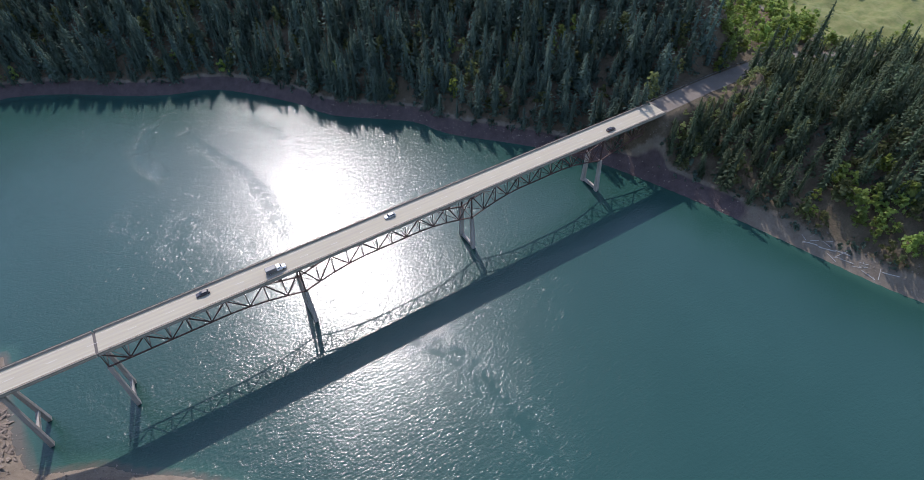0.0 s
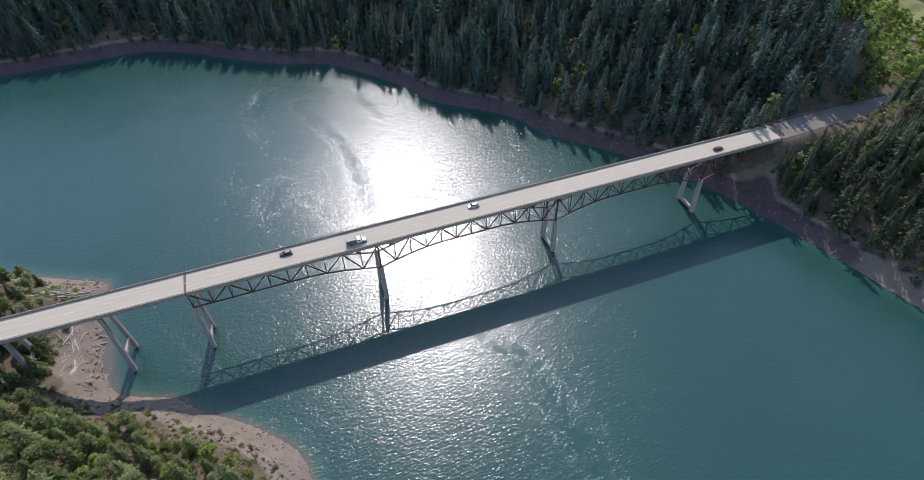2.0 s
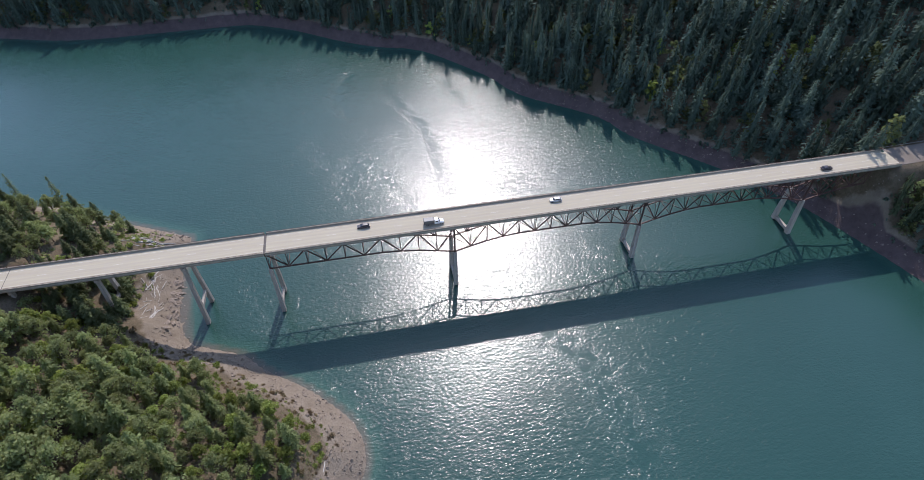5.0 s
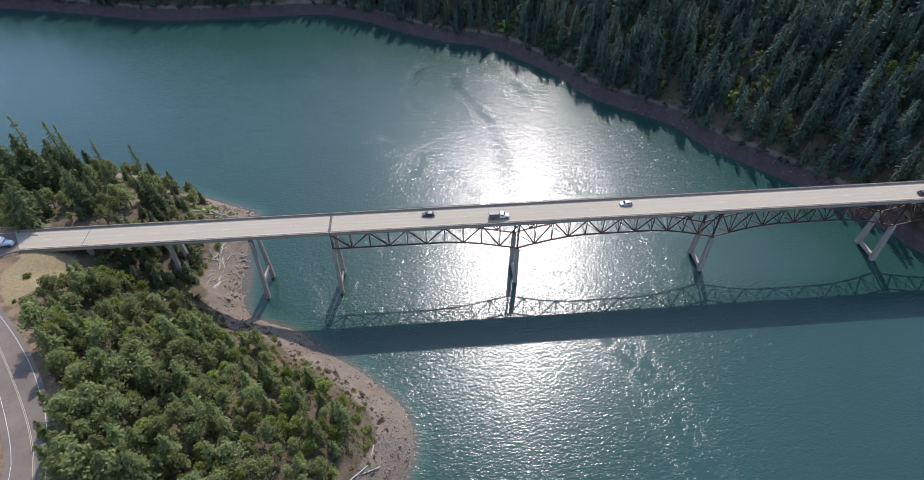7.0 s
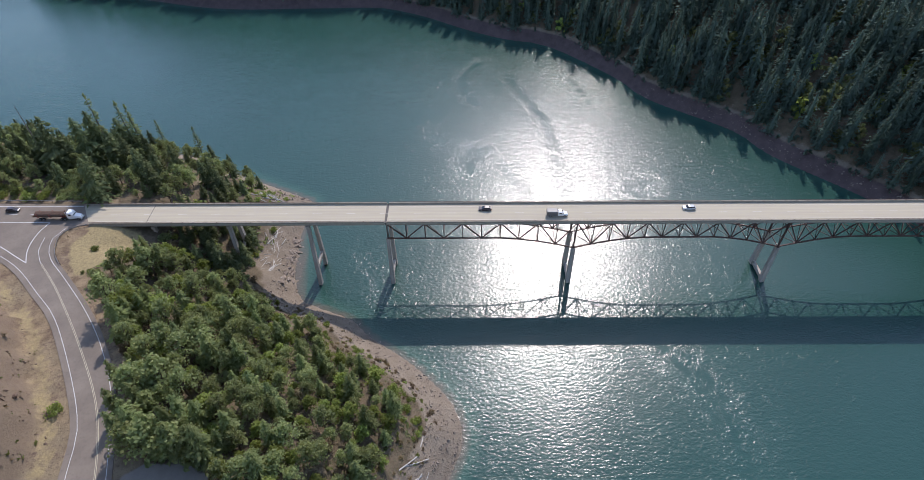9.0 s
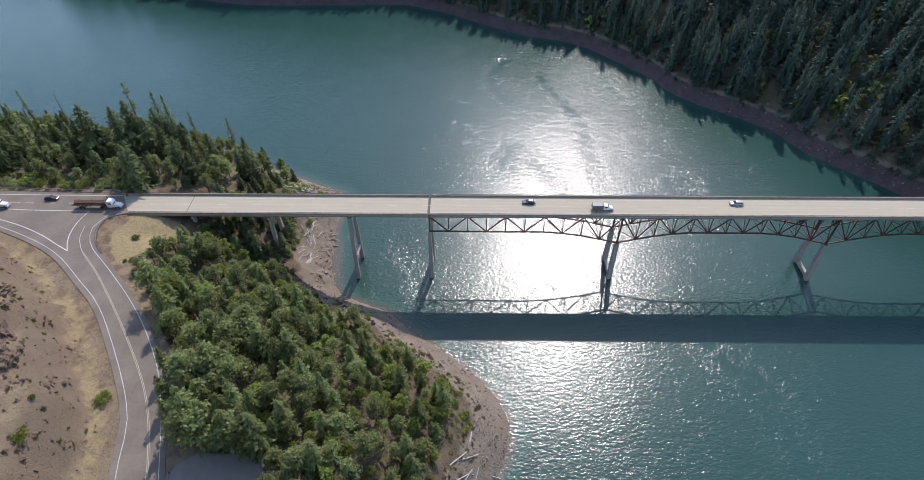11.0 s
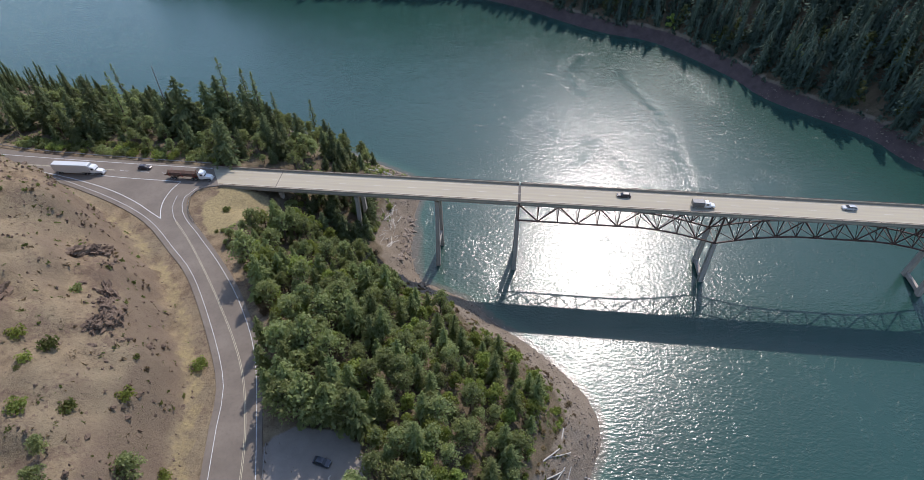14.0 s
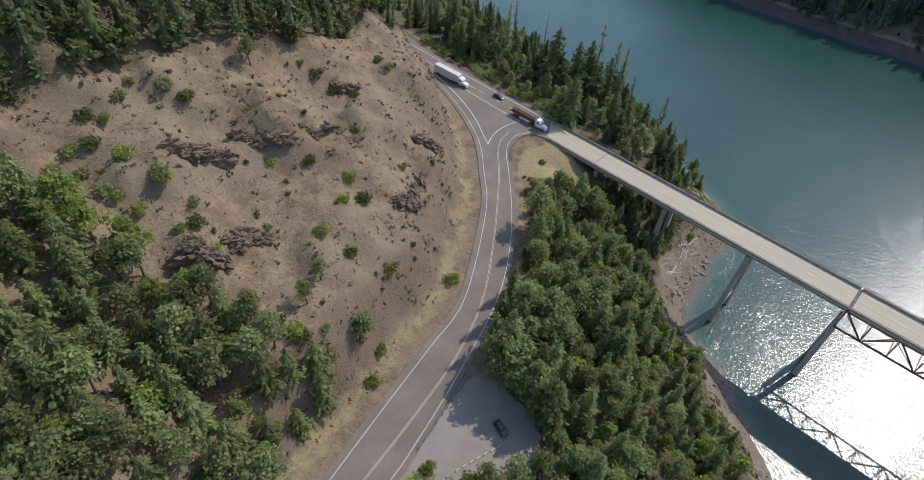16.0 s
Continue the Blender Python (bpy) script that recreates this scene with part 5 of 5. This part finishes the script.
WHITE, DARK, SILVER, NAVY = paint("white paint", (0.75, 0.75, 0.74)), paint("dark red paint", (0.045, 0.03, 0.03)), paint("silver paint", (0.42, 0.42, 0.42)), paint("dark blue paint", (0.02, 0.028, 0.045))
TANK = plain("white trailer skin", (0.55, 0.55, 0.54), 0.4, vary=0.06)
LOGBARK = plain("fresh log bark", (0.13, 0.075, 0.05), 0.9, vary=0.4, scale=2.0, bump=0.03)
LOGEND = plain("cut log end", (0.5, 0.36, 0.22), 0.8)
CARGO = paint("dark grey cargo paint", (0.12, 0.115, 0.11), 0.5)
FRAME_RED = paint("red frame paint", (0.22, 0.035, 0.025), 0.5)


def loft(name, rings, material, parent, label=""):
    """A body through cross-sections: rows of (x, half width, z low, z high)."""
    vs, fs = [], []
    for x, w, lo, hi in rings:
        c = min(0.14, (hi - lo) * 0.3)
        vs += [(x, -w, lo), (x, w, lo), (x, w, hi - c), (x, w - c, hi), (x, -w + c, hi), (x, -w, hi - c)]
    n = 6
    for k in range(len(rings) - 1):
        for i in range(n):
            j = (i + 1) % n
            fs.append((k * n + i, k * n + j, k * n + n + j, k * n + n + i))
    fs += [tuple(range(n))[::-1], tuple(range((len(rings) - 1) * n, len(rings) * n))]
    return link_mesh(name, vs, fs, material, parent, label)


def wheel(parent, x, y, r, wide=0.24):
    bm = bmesh.new()
    turn = Matrix.Translation((x, y, r)) @ Matrix.Rotation(radians(90), 4, "X")
    bmesh.ops.create_cone(bm, cap_ends=True, segments=16, radius1=r, radius2=r, depth=wide, matrix=turn)
    bmesh.ops.bevel(bm, geom=[e for e in bm.edges if len(e.link_faces) == 2 and any(len(f.verts) > 4 for f in e.link_faces)], offset=0.04, segments=1, affect="EDGES")
    tyre = part("wheel", bm, TYRE, parent)
    bm = bmesh.new()
    bmesh.ops.create_cone(bm, cap_ends=True, segments=12, radius1=r * 0.6, radius2=r * 0.6, depth=wide + 0.02, matrix=turn)
    part("rim", bm, RIM, tyre)


def car(at, rz, material, label, length=4.7, tall=1.45, pickup=False, category="car"):
    ob = empty("car", at, rz)
    L, W = length / 2, 0.9
    loft("body", [(-L, W * 0.86, 0.42, 0.78), (-L + 0.12, W * 0.95, 0.28, 0.9), (-L * 0.5, W, 0.22, 0.95), (L * 0.45, W, 0.22, 0.93), (L - 0.25, W * 0.95, 0.26, 0.82), (L, W * 0.82, 0.38, 0.66)], material, ob)
    back = -L * 0.2 if pickup else -L + 0.35
    loft("cabin_glass", [(back, W * 0.84, 0.9, 0.98), (back + 0.45, W * 0.8, 0.9, tall - 0.07), (0.3, W * 0.8, 0.9, tall - 0.05), (L * 0.5, W * 0.82, 0.88, 0.96)], GLASS, ob)
    loft("roof", [(back + 0.45, W * 0.72, tall - 0.1, tall - 0.03), (0.0, W * 0.74, tall - 0.09, tall), (0.42, W * 0.72, tall - 0.12, tall - 0.05)], material, ob)
    if pickup:
        box("bed", (L * 0.72, 1.4, 0.06), (-L * 0.62, 0, 0.97), BLACK, ob)
    for s in (-1, 1):
        for x in (-L * 0.62, L * 0.62):
            wheel(ob, x, s * (W - 0.1), 0.33)
        box("headlight", (0.12, 0.34, 0.14), (L - 0.1, s * 0.6, 0.66), LAMP_CLEAR, ob, 0.02)
        box("tail_light", (0.08, 0.26, 0.16), (-L + 0.05, s * 0.64, 0.74), LAMP_RED, ob, 0.02)
        box("mirror", (0.14, 0.18, 0.12), (L * 0.3, s * (W + 0.06), 0.98), material, ob, 0.02)
    return tagged(ob, label, category)


def tractor(ob, x, material):
    """Cab and bonnet of a heavy lorry, its front at x."""
    loft("bonnet", [(x - 2.2, 0.95, 0.8, 1.95), (x - 0.6, 0.9, 0.75, 1.75), (x, 0.8, 0.7, 1.55)], material, ob)
    loft("cab", [(x - 4.3, 1.2, 0.9, 3.1), (x - 4.0, 1.22, 0.9, 3.5), (x - 2.6, 1.2, 0.9, 3.2), (x - 2.1, 1.12, 0.9, 2.1)], material, ob)
    loft("windscreen", [(x - 2.62, 1.08, 2.15, 3.05), (x - 2.1, 1.04, 2.0, 2.15)], GLASS, ob)
    box("bumper", (0.3, 2.3, 0.4), (x + 0.1, 0, 0.6), RIM, ob, 0.05)
    box("chassis", (7.0, 0.9, 0.3), (x - 3.6, 0, 0.8), BLACK, ob)
    for s in (-1, 1):
        box("window", (0.9, 0.04, 0.7), (x - 3.2, s * 1.2, 2.5), GLASS, ob)
        box("headlight", (0.1, 0.3, 0.2), (x + 0.02, s * 0.68, 1.1), LAMP_CLEAR, ob, 0.02)
        beam("exhaust", (x - 4.4, s * 1.15, 1.0), (x - 4.4, s * 1.15, 3.8), 0.16, 0.16, RIM, ob)
        box("fuel_tank", (1.3, 0.5, 0.55), (x - 3.6, s * 0.95, 0.75), RIM, ob, 0.12)
        for wx in (x - 0.9, x - 5.6, x - 6.9):
            wheel(ob, wx, s * 1.0, 0.5, 0.4 if wx > x - 2 else 0.6)


def semi(at, rz):
    ob = empty("semi_truck", at, rz)
    tractor(ob, 9.0, WHITE)
    loft("trailer", [(-9.0, 1.28, 1.15, 3.95), (-8.8, 1.3, 1.1, 4.05), (4.2, 1.3, 1.1, 4.05), (4.4, 1.25, 1.15, 3.95)], TANK, ob, "plain white box trailer")
    box("landing_gear", (0.3, 1.6, 0.9), (1.2, 0, 0.65), BLACK, ob)
    for s in (-1, 1):
        box("side_skirt", (7.0, 0.05, 0.5), (-2.0, s * 1.2, 0.85), TANK, ob)
        for x in (-7.6, -6.3):
            wheel(ob, x, s * 1.0, 0.5, 0.6)
    return tagged(ob, "white semi truck with long white box trailer on the highway", "truck")


def log_truck(at, rz):
    ob = empty("log_truck", at, rz)
    tractor(ob, 8.0, WHITE)
    box("trailer_frame", (11.0, 0.5, 0.35), (-2.6, 0, 1.0), FRAME_RED, ob, 0.03, "red steel trailer frame")
    for x in (-7.0, -2.5, 1.8):
        box("bunk", (0.25, 2.4, 0.25), (x, 0, 1.3), FRAME_RED, ob, 0.02)
        for s in (-1, 1):
            beam("stake", (x, s * 1.2, 1.3), (x, s * 1.25, 2.9), 0.16, 0.16, FRAME_RED, ob)
    r = np.random.RandomState(9)
    for row, n in ((0, 5), (1, 5), (2, 4)):
        for i in range(n):
            bm = bmesh.new()
            rad = 0.2 + 0.05 * r.rand()
            y, z = (i - (n - 1) / 2) * 0.46, 1.68 + row * 0.42
            turn = Matrix.Translation((-2.8 + r.randn() * 0.25, y, z)) @ Matrix.Rotation(radians(90), 4, "Y")
            bmesh.ops.create_cone(bm, cap_ends=True, segments=10, radius1=rad * 1.1, radius2=rad * 0.85, depth=10.5, matrix=turn)
            part("log", bm, LOGBARK, ob)
    for s in (-1, 1):
        for x in (-6.6, -5.3):
            wheel(ob, x, s * 1.0, 0.5, 0.6)
    return tagged(ob, "log truck with white cab and stacked logs", "truck")


def flatbed(at, rz):
    ob = empty("box_truck", at, rz)
    loft("bonnet", [(2.1, 1.0, 0.6, 1.5), (3.4, 0.95, 0.6, 1.25), (3.75, 0.85, 0.65, 1.05)], WHITE, ob)
    loft("cab", [(0.3, 1.05, 0.6, 2.0), (0.5, 1.05, 0.6, 2.25), (1.6, 1.02, 0.6, 2.2), (2.2, 1.0, 0.6, 1.5)], WHITE, ob)
    loft("windscreen", [(1.65, 0.92, 1.55, 2.12), (2.25, 0.92, 1.42, 1.5)], GLASS, ob)
    loft("cargo_box", [(-3.7, 1.1, 0.85, 2.35), (-3.6, 1.14, 0.8, 2.45), (0.0, 1.14, 0.8, 2.45), (0.15, 1.1, 0.85, 2.35)], CARGO, ob, "grey cargo box")
    box("bumper", (0.2, 1.9, 0.25), (3.75, 0, 0.55), BLACK, ob, 0.03)
    for s in (-1, 1):
        box("window", (0.8, 0.03, 0.5), (1.1, s * 1.045, 1.75), GLASS, ob)
        box("headlight", (0.1, 0.3, 0.2), (3.68, s * 0.65, 0.95), LAMP_CLEAR, ob, 0.02)
        for x in (-2.4, 2.7):
            wheel(ob, x, s * 0.92, 0.42, 0.3)
    return tagged(ob, "white cab truck with grey cargo box on the bridge", "truck")


TOP = ROAD_Z + 0.014
car((35.5, 1.6, TOP), 180, DARK, "dark red sedan driving on the bridge deck")
flatbed((61.1, -1.65, TOP), 0)
car((109.3, 1.6, TOP), 180, SILVER, "silver sedan driving on the bridge deck")
car((223.8, -1.7, TOP), 0, DARK, "dark car near the far end of the bridge")
log_truck((-117.0, -2.0, TOP), 0)
car((-136.5, 2.2, TOP + 0.02), 2.0, DARK, "dark red car on the highway near the junction")
semi((-158.5, -2.4, TOP + 0.02), 1.5)
car((-41.3, -99.9, ground_at(-41.3, -99.9)), -12, NAVY, "dark blue car parked in the tree shade on gravel", 4.0)
